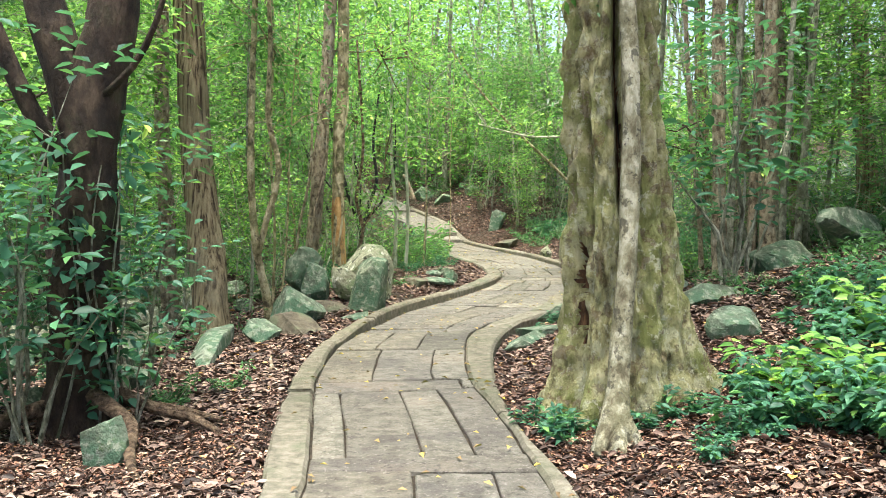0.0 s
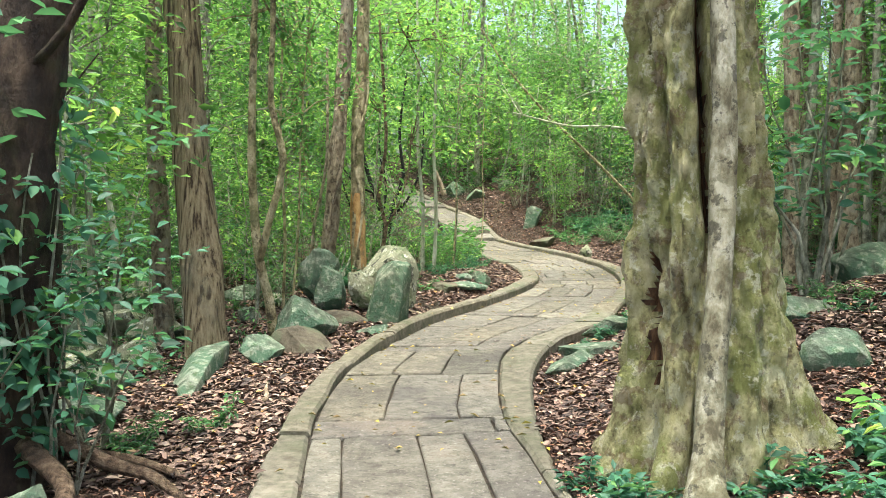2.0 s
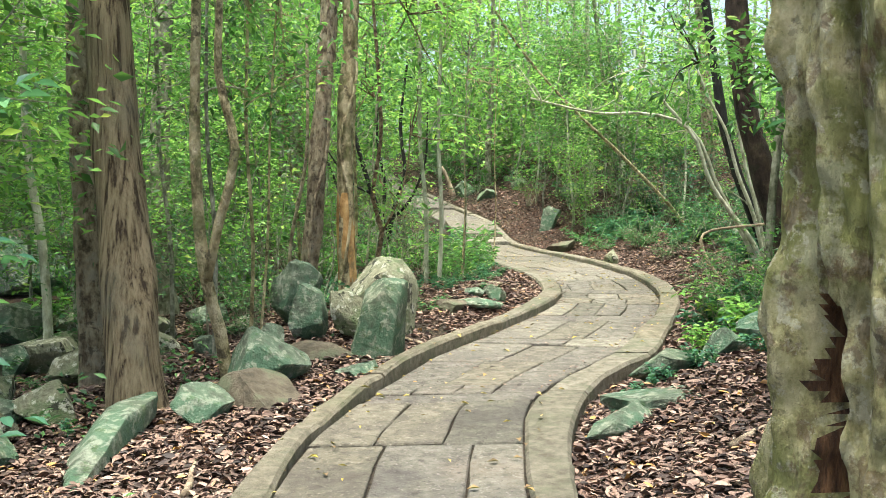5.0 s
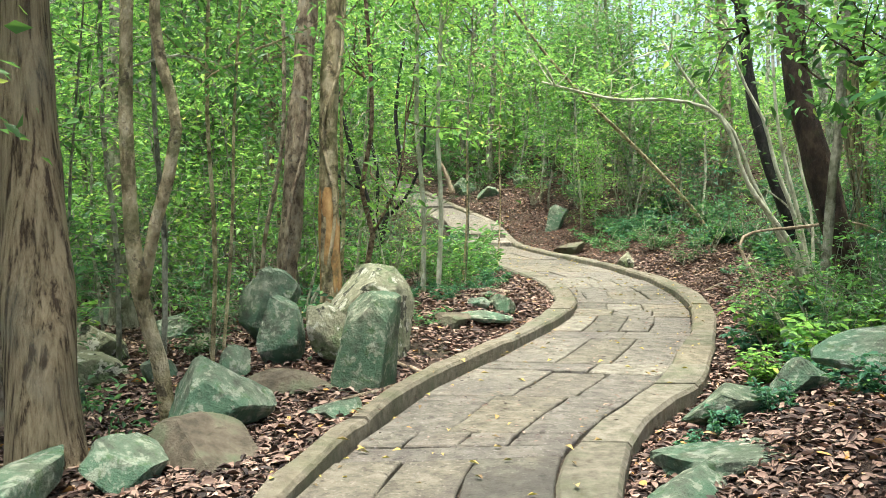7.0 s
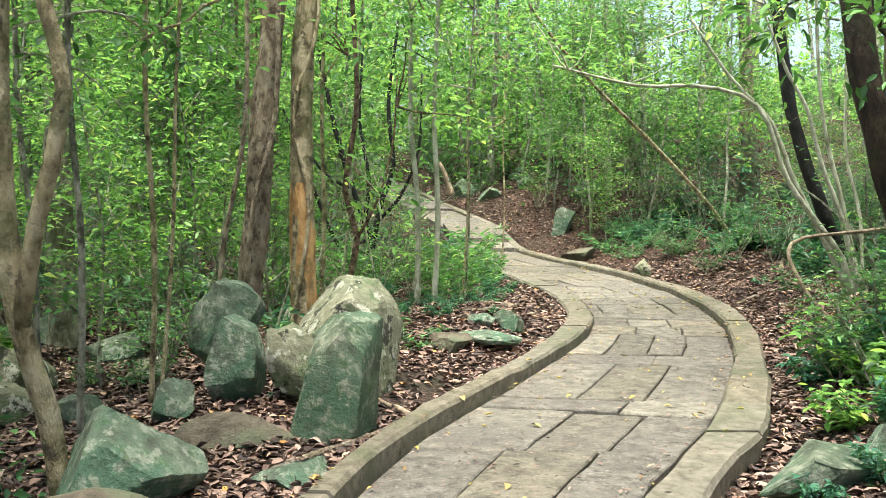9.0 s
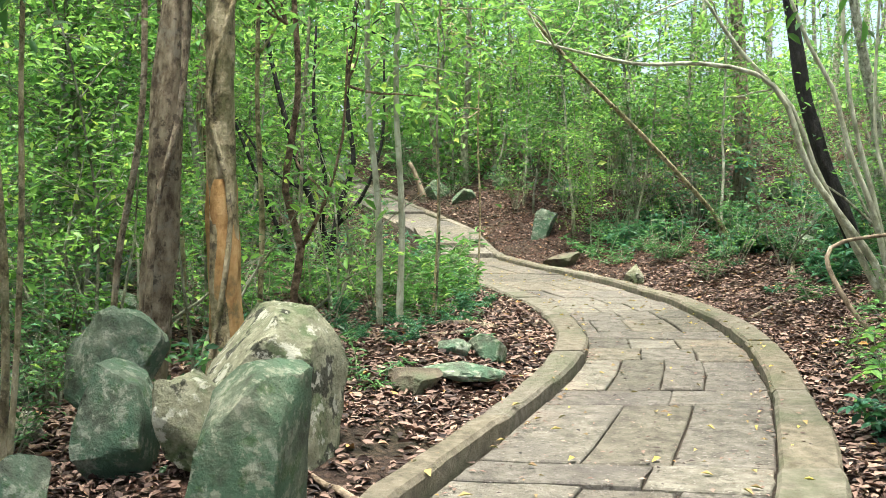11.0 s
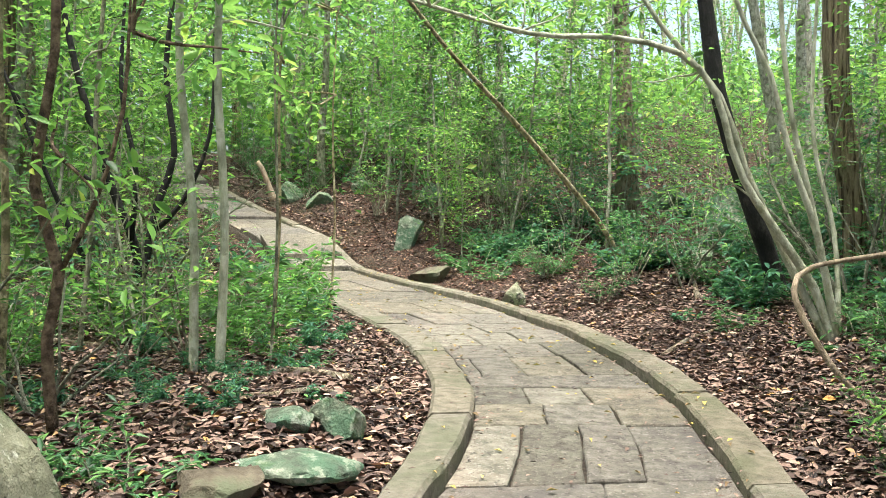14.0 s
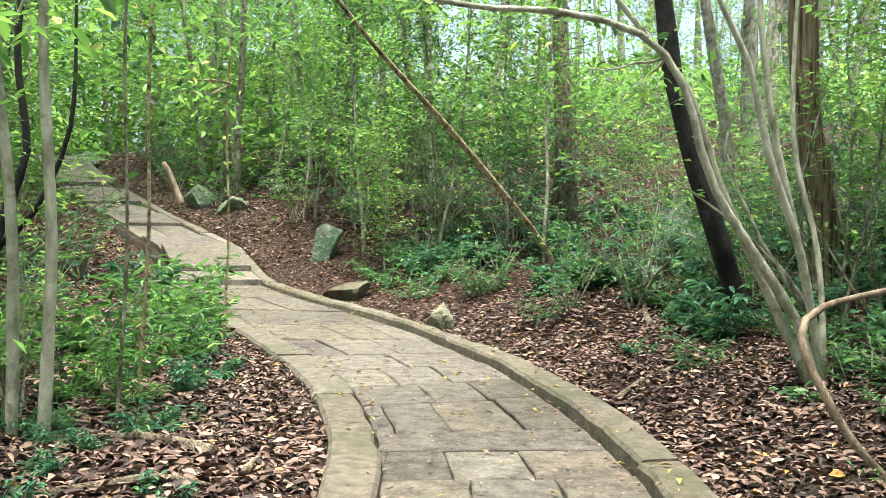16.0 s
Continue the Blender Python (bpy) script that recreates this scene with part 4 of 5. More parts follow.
for i, (x, y, dx, r0) in enumerate([(-2.5, 12.1, 0.0, 0.028), (-2.36, 12.9, 0.03, 0.026), (-2.2, 12.6, 0.25, 0.018), (-3.2, 13.0, -0.1, 0.03), (-1.75, 16.0, 0.1, 0.03), (-4.0, 10.9, 0.1, 0.05), (-4.4, 12.8, -0.2, 0.06), (0.2, 20.8, 0.1, 0.016), (-0.35, 18.9, 0.15, 0.018), (-0.3, 17.3, 0.12, 0.013), (-0.84, 17.3, -0.06, 0.042), (-0.64, 17.1, 0.06, 0.041), (-1.9, 18.4, 0.3, 0.03), (-2.7, 17.2, -0.2, 0.03)]):
    z0 = gz(x, y)
    limbed_tree("thin upright sapling with mottled grey-green bark", [([(x, y, z0 - 0.1), (x + dx * 0.3 + 0.03, y, z0 + 1.1), (x + dx * 0.7 - 0.03, y, z0 + 2.2), (x + dx, y, z0 + 3.6), (x + dx * 1.5, y, z0 + 5)], r0 * 0.85, r0 * 0.45)], BARK_SMOOTH if r0 > 0.04 else BARK_GREY if i % 3 == 0 else BARK_TAN, LEAF_LIGHT if i % 2 else LEAF_GREEN, 0.09,
                [((x + dx, y, z0 + 3.4), (0.2, 0.1, 0.4), 1.1, 5), ((x + dx * 0.8, y, z0 + 2.5), (-0.4, 0.2, 0.2), 0.8, 2)], 40 + i, name="sapling", group="saplings beside the path")
z0 = gz(-1.34, 15.6)
limbed_tree("crooked thin sapling with dark brown knotted stem", [([(-1.34, 15.6, z0 - 0.1), (-1.36, 15.58, z0 + 0.5), (-1.3, 15.6, z0 + 0.85), (-1.42, 15.6, z0 + 1.3), (-1.36, 15.6, z0 + 1.7), (-1.3, 15.6, z0 + 2.3), (-1.4, 15.6, z0 + 4)], 0.036, 0.018),
             # the last three tufts hang unseen overhead, added to shade the ground below
             ([(-1.3, 15.6, z0 + 0.85), (-1.1, 15.5, z0 + 1.2), (-0.95, 15.5, z0 + 1.7), (-0.9, 15.5, z0 + 2.4)], 0.016, 0.006)], BARK_ROOT, LEAF_LIGHT, 0.1, [((-0.9, 15.5, z0 + 2.1), (0.3, -0.2, 0.2), 0.7, 3), ((-1.38, 15.6, z0 + 2.6), (-0.4, -0.2, 0.2), 0.9, 4), ((-1.3, 15.5, z0 + 1.5), (-0.2, -0.5, 0.1), 0.5, 2), ((-1.0, 16.3, z0 + 3.8), (0.4, 0.3, 0), 1.2, 10), ((-1.8, 16.0, z0 + 3.9), (-0.4, 0, 0), 1.2, 10), ((-0.7, 17.2, z0 + 4.2), (0.4, 0.4, 0), 1.2, 10)], 33, name="sapling")
z0 = gz(-3.7, 8.8)
limbed_tree("slender tree with hanging sprays of broad leaves", [([(-3.75, 8.8, z0 - 0.1), (-3.7, 8.8, z0 + 0.9), (-3.8, 8.75, z0 + 1.8), (-3.65, 8.7, z0 + 2.8), (-3.7, 8.7, z0 + 5)], 0.04, 0.02),
             ([(-3.75, 8.77, z0 + 1.5), (-3.45, 8.6, z0 + 2.1), (-3.1, 8.5, z0 + 2.5), (-2.8, 8.4, z0 + 2.8)], 0.018, 0.006), ([(-3.76, 8.75, z0 + 1.7), (-3.5, 8.2, z0 + 2.1), (-3.3, 7.8, z0 + 2.3)], 0.016, 0.006)], BARK_DARK, LEAF_LIGHT, 0.11,
            [((-3.1, 8.5, z0 + 2.5), (0.3, -0.3, 0.1), 0.5, 2), ((-3.5, 8.0, z0 + 2.6), (0.1, -0.4, 0.1), 0.6, 3), ((-3.9, 8.6, z0 + 2.7), (-0.2, -0.4, 0.1), 0.8, 4), ((-4.2, 8.6, z0 + 2.4), (-0.3, -0.2, 0), 0.8, 3)], 28, per=6, name="sapling")
z0 = gz(-4.2, 15.4)
limbed_tree("pale grey upright trunk in the woods", [([(-4.1, 15.4, z0 - 0.1), (-4.15, 15.4, z0 + 2), (-4.05, 15.4, z0 + 4), (-4.0, 15.4, z0 + 8)], 0.14, 0.08)], BARK_GREY, LEAF_GREEN, 0.12, high_crown(-4, 15.4, z0 + 7), 15)
z0 = gz(-1.6, 20)
limbed_tree("dark many-stemmed shrub with bare black branches",
            [([(-1.68, 20.2, z0 - 0.1), (-1.75, 20.15, z0 + 0.7), (-1.95, 20.1, z0 + 1.3), (-2.2, 20, z0 + 2.2), (-2.5, 20, z0 + 3.6)], 0.055, 0.025), ([(-1.72, 20.2, z0 + 0.4), (-1.55, 20.2, z0 + 1.2), (-1.38, 20.2, z0 + 1.7), (-1.45, 20.2, z0 + 2.6), (-1.3, 20.2, z0 + 3.8)], 0.045, 0.02),
             ([(-1.8, 20.1, z0 + 0.8), (-1.72, 20, z0 + 1.5), (-1.85, 20, z0 + 2.3), (-1.8, 20, z0 + 3.4)], 0.032, 0.015), ([(-1.6, 20.2, z0 + 0.9), (-1.3, 20.1, z0 + 1.2), (-1.0, 20, z0 + 1.9), (-0.95, 20, z0 + 3.0)], 0.028, 0.012), ([(-1.8, 20.3, z0), (-2.25, 20.2, z0 + 0.6), (-2.6, 20.1, z0 + 1.5), (-3.0, 20, z0 + 2.6)], 0.036, 0.014),
             ([(-2.0, 20.1, z0 + 1.35), (-2.4, 20, z0 + 1.6), (-2.9, 19.9, z0 + 2.4)], 0.022, 0.01)], BARK_BLACK, LEAF_GREEN, 0.1, [((-2.4, 20, z0 + 3.4), (-0.2, 0, 0.5), 1, 4), ((-1.2, 20.2, z0 + 3.4), (0.3, 0, 0.5), 1, 4)], 17, name="shrub")
z0 = gz(3.7, 14.6)
limbed_tree("dark reddish-brown leaning trunk above the rocks", [([(3.75, 14.6, z0 - 0.15), (3.62, 14.6, z0 + 0.4), (3.45, 14.6, z0 + 0.9), (3.25, 14.6, z0 + 1.6), (3.06, 14.6, z0 + 2.3), (2.95, 14.6, z0 + 3.6), (2.9, 14.6, z0 + 7)], 0.15, 0.1)], BARK_DARK, LEAF_GREEN, 0.12,
            high_crown(2.9, 14.6, z0 + 6.4) + [((2.7, 13.4, z0 + 2.3), (-0.2, -0.5, -0.1), 0.9, 4), ((3.0, 12.9, z0 + 2.2), (-0.4, -0.5, -0.1), 0.9, 5), ((3.3, 12.4, z0 + 2.2), (0, -0.5, 0), 0.9, 5), ((2.3, 13.6, z0 + 2.6), (-0.5, 0, 0), 0.9, 4), ((3.6, 13.0, z0 + 1.9), (0, -0.4, 0), 0.8, 4)], 19)
for i, (x, y, dx, r0) in enumerate([(3.75, 12.3, -0.05, 0.1), (3.92, 12.5, 0.1, 0.06), (4.35, 12.2, 0.0, 0.12), (4.6, 12.6, -0.1, 0.07), (4.2, 12.4, 0.05, 0.07), (4.5, 12.1, 0.08, 0.05), (3.6, 12.6, -0.2, 0.04), (4.9, 12.6, 0.15, 0.06), (5.3, 13.5, -0.3, 0.1), (3.2, 14.2, 0.15, 0.05)]):
    z0 = gz(x, y)
    limbed_tree("fluted olive-brown trunk in a tight cluster of stems", [([(x, y, z0 - 0.15), (x + dx * 0.3, y, z0 + 1.0), (x + dx, y, z0 + 2.4), (x + dx * 2, y, z0 + 6)], r0, r0 * 0.6)], BARK_BROWN if i % 2 == 0 else BARK_GREY, LEAF_GREEN, 0.11, high_crown(x, y, z0 + 5.6)[:3], 60 + i, group="trunks clustered on the bank", lump=0.4)
z0 = 0.97
limbed_tree("leaning black trunk on the bank", [([(4.82, 19.45, 0.6), (4.72, 19.45, 1.05), (4.52, 19.4, 1.5), (4.37, 19.4, 1.9), (4.18, 19.4, 2.5), (3.99, 19.4, 3.4), (3.6, 19.4, 6)], 0.095, 0.065)], BARK_BLACK, LEAF_GREEN, 0.11, high_crown(3.6, 19.4, 5.8)[:4], 23)
z0 = gz(6.0, 19.9)
limbed_tree("tall straight brown trunk on the bank", [([(6.04, 19.9, z0 - 0.15), (5.88, 19.9, z0 + 0.9), (5.68, 19.9, z0 + 2.4), (5.5, 19.9, z0 + 8)], 0.15, 0.1)], BARK_RED, LEAF_GREEN, 0.12, high_crown(5.5, 19.9, z0 + 7), 25, n=20)
z0 = gz(4.1, 17.2)
limbed_tree("many-stemmed shrub tree of smooth arching grey-green stems",
            [([(4.2, 17.4, z0 - 0.1), (4.02, 17.4, z0 + 0.45), (3.4, 17.4, z0 + 1.33), (3.16, 17.4, z0 + 2.0), (2.86, 17.4, z0 + 2.31), (2.31, 17.4, z0 + 2.42), (1.66, 17.4, z0 + 2.43), (0.72, 17.4, z0 + 2.66)], 0.04, 0.013),
             ([(4.16, 17.42, z0), (3.76, 17.5, z0 + 0.83), (3.45, 17.5, z0 + 1.45), (3.24, 17.5, z0 + 2.0), (2.74, 17.5, z0 + 2.55), (2.3, 17.5, z0 + 3.2)], 0.038, 0.016), ([(4.22, 17.4, z0), (3.97, 17.3, z0 + 0.9), (3.74, 17.3, z0 + 1.5), (3.56, 17.3, z0 + 2.15), (3.34, 17.3, z0 + 2.55), (3.0, 17.3, z0 + 3.4)], 0.034, 0.015),
             ([(4.27, 17.45, z0), (4.07, 17.5, z0 + 1.0), (3.85, 17.5, z0 + 1.87), (3.75, 17.5, z0 + 2.7), (3.7, 17.5, z0 + 4.0)], 0.032, 0.015), ([(4.3, 17.5, z0), (4.3, 17.6, z0 + 0.9), (4.15, 17.7, z0 + 1.8), (4.2, 17.7, z0 + 3.4)], 0.024, 0.012)], BARK_SMOOTH, LEAF_LIGHT, 0.085,
            [((0.9, 17.4, z0 + 2.6), (-0.5, 0, 0.1), 0.8, 4), ((1.6, 17.5, z0 + 2.45), (0, -0.3, -0.1), 0.5, 3), ((2.4, 17.5, z0 + 3.1), (-0.3, 0.2, 0.4), 1.0, 5), ((3.1, 17.3, z0 + 3.3), (-0.3, 0, 0.4), 1.0, 5), ((3.7, 17.5, z0 + 3.6), (0, 0, 0.4), 1.0, 5), ((4.2, 17.6, z0 + 3.1), (0.3, 0, 0.3), 1, 4), ((3.1, 17.5, z0 + 2.2), (-0.2, 0.2, 0.1), 0.5, 2)], 27, lump=0.15, name="shrub")
g = Geo()
pts = spline([(5.2, 16.8, 1.0), (4.4, 16.4, 1.3), (3.6, 15.95, 1.27), (2.95, 15.6, 1.22), (2.78, 15.5, 1.1), (2.85, 15.42, 0.85), (3.02, 15.35, 0.58), (3.3, 15.3, 0.38), (3.7, 15.3, 0.33), (4.3, 15.5, 0.42)], 0.08)
g.tube(pts, [0.017 + 0.003 * math.sin(i * 0.4) for i in range(len(pts))], 10, 0.25)
tagged(new("liana", g.mesh("liana", DEADWOOD)), "thick pale brown liana bent into a loop above the litter", "liana")
g = Geo()
pts = spline([(4.4, 23.1, 0.85), (3.89, 22.8, 1.52), (2.75, 22.15, 2.58), (1.6, 21.5, 3.57), (0.8, 21.0, 4.4), (0.2, 20.6, 5.2)], 0.15)
g.tube(pts, taper(0.042, 0.018, len(pts)), 8, 0.2)
tagged(new("leaning_pole", g.mesh("leaning_pole", BARK_TAN)), "thin bare dead trunk leaning over the path from the bank", "dead tree")
g = Geo()
pts = spline([(-0.85, 31.2, 1.9), (-0.95, 31.2, 2.2), (-1.08, 31.2, 2.55), (-1.2, 31.2, 2.75)], 0.06)
g.tube(pts, taper(0.09, 0.05, len(pts)), 8, 0.3)
tagged(new("tree_stump", g.mesh("tree_stump", DEADWOOD)), "short pale broken stump beside the upper path", "stump")
for x, y, a, l in [(-0.62, 12.45, 130, 0.55), (-0.9, 11.7, 60, 1.0), (0.45, 16.6, 80, 0.4), (-0.1, 15.9, 20, 0.8), (-2.2, 19.6, 150, 1.5), (-2.4, 19.2, 140, 1.6), (3.6, 14.0, 10, 1.2), (3.3, 13.2, 170, 0.8), (1.6, 8.9, 20, 0.5), (-1.6, 8.6, 100, 0.5), (3.4, 18.3, 30, 0.9), (2.2, 10.75, 150, 0.6), (-0.2, 16.9, 140, 1.2), (4.4, 20.6, 70, 1.3)]:
    g = Geo()
    c, s = math.cos(radians(a)) * l / 2, math.sin(radians(a)) * l / 2
    q = [(x - c, y - s), (x - c * 0.3, y - s * 0.3 + 0.03), (x + c * 0.4, y + s * 0.4 - 0.02), (x + c, y + s)]
    pts = spline([(u, v, gz(u, v) + 0.025) for u, v in q], 0.08)
    g.tube(pts, taper(0.026 if l < 1.1 else 0.04, 0.012, len(pts)), 8, 0.3, x)
    tagged(new("stick", g.mesh("stick", DEADWOOD if l < 0.7 else BARK_BROWN)), "fallen dry stick lying on leaf litter", "stick", "sticks on the forest floor")

# ---- woods: kinds of plants, built once and copied ----


def sapling(k, height, r0, leaf, leaf_len, branches, per, bare=0.3, spread=0.14):
    r = np.random.default_rng(1000 + k)
    ob = empty_thing("sapling", pose(0, 0, -60), "slender forest sapling with sparse green leaves", "sapling", "saplings in the woods")
    g, lv = Geo(), Leaves()
    stem = wander((0, 0, -0.1), (r.normal(0, 0.06), r.normal(0, 0.06), 1), height, 9, r, 0.07, 0.08)
    g.tube(stem, taper(r0, 0.006, len(stem)), 6, 0.15, k)
    part("trunk", g.mesh("trunk", BARK_GREY), ob)
    g = Geo()
    for _ in range(branches):
        h = r.uniform(bare, 1.0) * 9
        i = min(int(h), 8)
        p = stem[i].lerp(stem[i + 1], h - i)
        a = r.uniform(0, 2 * math.pi)
        tw = wander(p, (math.cos(a), math.sin(a), r.uniform(0.0, 0.7)), height * r.uniform(0.12, 0.28), 5, r, 0.2)
        g.tube(tw[::2], taper(r0 * 0.35, 0.003, len(tw[::2])), 4, cap=False)
        for q, b in zip(tw[1:], tw):
            lv.spray(q, (q - b).normalized(), per, spread, leaf_len, r=r)
    tagged(part("twig_work", g.mesh("twig_work", BARK_GREY), ob), kind="stuff")
    part("crown", lv.mesh("crown", leaf), ob)
    return ob


def shrub(k, height, stems, leaf, leaf_len, per, ratio=0.4, label="leafy green understorey shrub", group="shrubs in the woods", flare=0.5, name="shrub", bare=1):
    r = np.random.default_rng(2000 + k)
    ob = empty_thing(name, pose(0, 0, -60), label, name.replace("_", " "), group)
    g, lv = Geo(), Leaves()
    for _ in range(stems):
        a = r.uniform(0, 2 * math.pi)
        tw = wander((0.04 * math.cos(a), 0.04 * math.sin(a), -0.05), (flare * math.cos(a), flare * math.sin(a), 1), height * r.uniform(0.6, 1.1), 6, r, 0.16)
        g.tube(tw[::2] if height < 0.7 else tw, taper(0.006 + 0.006 * height, 0.002, len(tw[::2]) if height < 0.7 else len(tw)), 4, cap=False)
        for q, b in zip(tw[bare + 1:], tw[bare:]):
            for _ in range(2):
                c = r.uniform(0, 2 * math.pi)
                t2 = wander(q, (math.cos(c), math.sin(c), 0.25), height * r.uniform(0.15, 0.32), 3, r, 0.2)
                if height > 0.7 and r.random() < 0.5:
                    g.tube(t2[::3], (0.003, 0.0012), 3, cap=False)
                lv.along(t2, max(0.02, height * 0.28 / per), leaf_len, ratio, r)
            lv.spray(q, (q - b).normalized(), 2, 0.05 * height, leaf_len, ratio, r)
    tagged(part("stem_work", g.mesh("stem_work", BARK_GREY), ob), kind="stuff")
    part("foliage", lv.mesh("foliage", leaf, fine=leaf_len > 0.115), ob)
    return ob


def forest_tree(k, height, r0, leaf, material, count):
    r = np.random.default_rng(3000 + k)
    ob = empty_thing("tree", pose(0, 0, -60), "tall slender forest tree with a high green crown", "tree", "trees in the woods")
    g, lv, g2 = Geo(), Leaves(), Geo()
    stem = wander((0, 0, -0.2), (r.normal(0, 0.05), r.normal(0, 0.05), 1), height, 10, r, 0.04, 0.05)
    g.tube(stem, [q * (1 + 0.5 * math.exp(-max(p.z, 0) / 0.25)) for q, p in zip(taper(r0, 0.03, len(stem)), stem)], 9, 0.2, k)
    for _ in range(16):
        h = r.uniform(0.38, 1.0) * 10
        i = min(int(h), 9)
        p = stem[i].lerp(stem[i + 1], h - i)
        a = r.uniform(0, 2 * math.pi)
        tw = wander(p, (math.cos(a), math.sin(a), r.uniform(0.1, 0.8)), height * r.uniform(0.15, 0.3), 5, r, 0.2)
        g2.tube(tw, taper(r0 * 0.3, 0.006, len(tw)), 5, cap=False)
        for q, b in zip(tw[1:], tw):
            lv.spray(q, (q - b).normalized(), count, 0.42, 0.15, 0.5, r)
    part("trunk", g.mesh("trunk", material), ob)
    tagged(part("limb_work", g2.mesh("limb_work", material), ob), kind="stuff")
    part("crown", lv.mesh("crown", leaf), ob)
    return ob


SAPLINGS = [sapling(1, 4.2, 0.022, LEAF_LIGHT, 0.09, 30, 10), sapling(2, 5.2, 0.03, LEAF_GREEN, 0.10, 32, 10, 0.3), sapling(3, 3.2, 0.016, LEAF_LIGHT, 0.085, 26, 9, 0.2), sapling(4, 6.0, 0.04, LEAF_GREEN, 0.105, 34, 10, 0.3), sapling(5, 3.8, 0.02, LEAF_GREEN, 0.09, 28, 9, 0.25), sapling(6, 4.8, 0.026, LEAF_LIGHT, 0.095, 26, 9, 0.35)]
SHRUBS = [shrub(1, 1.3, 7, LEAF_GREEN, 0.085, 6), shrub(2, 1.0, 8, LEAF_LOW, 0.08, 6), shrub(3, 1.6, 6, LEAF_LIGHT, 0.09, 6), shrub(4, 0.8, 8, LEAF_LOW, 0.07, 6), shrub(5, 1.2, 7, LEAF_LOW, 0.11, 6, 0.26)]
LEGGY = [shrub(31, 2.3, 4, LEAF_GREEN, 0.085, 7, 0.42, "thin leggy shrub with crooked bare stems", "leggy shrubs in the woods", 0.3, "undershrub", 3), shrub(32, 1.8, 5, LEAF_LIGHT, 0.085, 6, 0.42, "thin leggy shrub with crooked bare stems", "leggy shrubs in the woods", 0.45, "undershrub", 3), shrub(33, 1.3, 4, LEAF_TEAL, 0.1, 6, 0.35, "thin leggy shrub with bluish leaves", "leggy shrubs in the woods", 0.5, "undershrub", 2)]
LANCE = [shrub(6, 0.75, 8, LEAF_GREEN, 0.13, 4, 0.27, "low bush of narrow mid-green leaves", "bushes by the bend", 0.7, "bush", 0), shrub(7, 0.6, 8, LEAF_TEAL, 0.12, 4, 0.3, "low bush of dark narrow leaves", "bushes by the bend", 0.8, "bush", 0)]
BROAD = [shrub(11, 1.7, 6, LEAF_TEAL, 0.125, 8, 0.5, "shrub with broad glossy blue-green leaves", "broad-leaved shrubs", 0.45, bare=0), shrub(12, 0.62, 7, LEAF_TEAL, 0.12, 6, 0.55, "low plant with broad blue-green leaves", "low broad-leaved plants", 0.8, "leafy_plant", 0), shrub(13, 0.75, 7, LEAF_LIGHT, 0.12, 5, 0.5, "low plant with broad bright green leaves", "low broad-leaved plants", 0.8, "leafy_plant", 0), shrub(14, 2.3, 5, LEAF_TEAL, 0.12, 9, 0.5, "tall thin shrub with broad blue-green leaves", "broad-leaved shrubs", 0.3, bare=2)]
LOW = [shrub(21, 0.3, 6, LEAF_LOW, 0.06, 5, 0.4, "small green seedling growing in leaf litter", "seedlings on the forest floor", 0.9, "seedling", 0), shrub(22, 0.42, 6, LEAF_LOW, 0.085, 5, 0.28, "low tuft of narrow green leaves", "seedlings on the forest floor", 0.8, "seedling", 0), shrub(23, 0.22, 5, LEAF_TEAL, 0.065, 4, 0.45, "small blue-green seedling in leaf litter", "seedlings on the forest floor", 0.9, "seedling", 0)]
TREES = [forest_tree(1, 10, 0.12, LEAF_GREEN, BARK_GREY, 13), forest_tree(2, 12, 0.17, LEAF_LIGHT, BARK_BROWN, 14), forest_tree(3, 9, 0.09, LEAF_LIGHT, BARK_GREY, 12), forest_tree(4, 13, 0.2, LEAF_GREEN, BARK_RED, 14)]


def plant(ob, x, y, scale=1.0, turn=None, r=rng):
    m = pose(x, y, gz(x, y) - 0.01, 0, 0, r.uniform(0, 360) if turn is None else turn)
    c = copy_thing(ob, m)
    c.scale = (scale, scale, scale * float(r.uniform(0.9, 1.1)))
    return c


# broad-leaved shrubs round the dark tree, and low ones in front of the buttressed tree
for i, x, y, s in [(3, -2.75, 6.15, 0.75), (3, -3.2, 6.1, 0.9), (0, -3.5, 6.7, 1.1), (3, -2.4, 7.25, 0.9), (3, -3.0, 7.4, 1.0), (0, -3.6, 5.4, 0.9), (1, -3.3, 5.0, 1.0), (3, -2.2, 6.4, 0.62), (3, -3.0, 6.3, 1.15), (0, -3.9, 6.3, 1.2), (3, 3.3, 10.5, 1.4), (3, 3.7, 11.2, 1.5),
                   (2, 2.3, 5.75, 0.85), (1, 2.0, 5.45, 0.75), (1, 2.35, 5.2, 0.8), (2, 2.7, 5.6, 1.0), (1, 1.72, 5.25, 0.6), (1, 2.7, 6.2, 0.9), (2, 2.9, 5.1, 1.0), (1, 3.1, 6.0, 1.0), (1, 2.05, 6.1, 0.5), (2, 3.3, 6.9, 0.9), (1, 3.0, 7.1, 0.8), (1, 3.6, 7.6, 0.9), (1, 2.5, 4.7, 0.9), (1, 1.45, 4.9, 0.35), (1, 3.6, 8.6, 0.8)]:
    plant(BROAD[i], x, y, s)
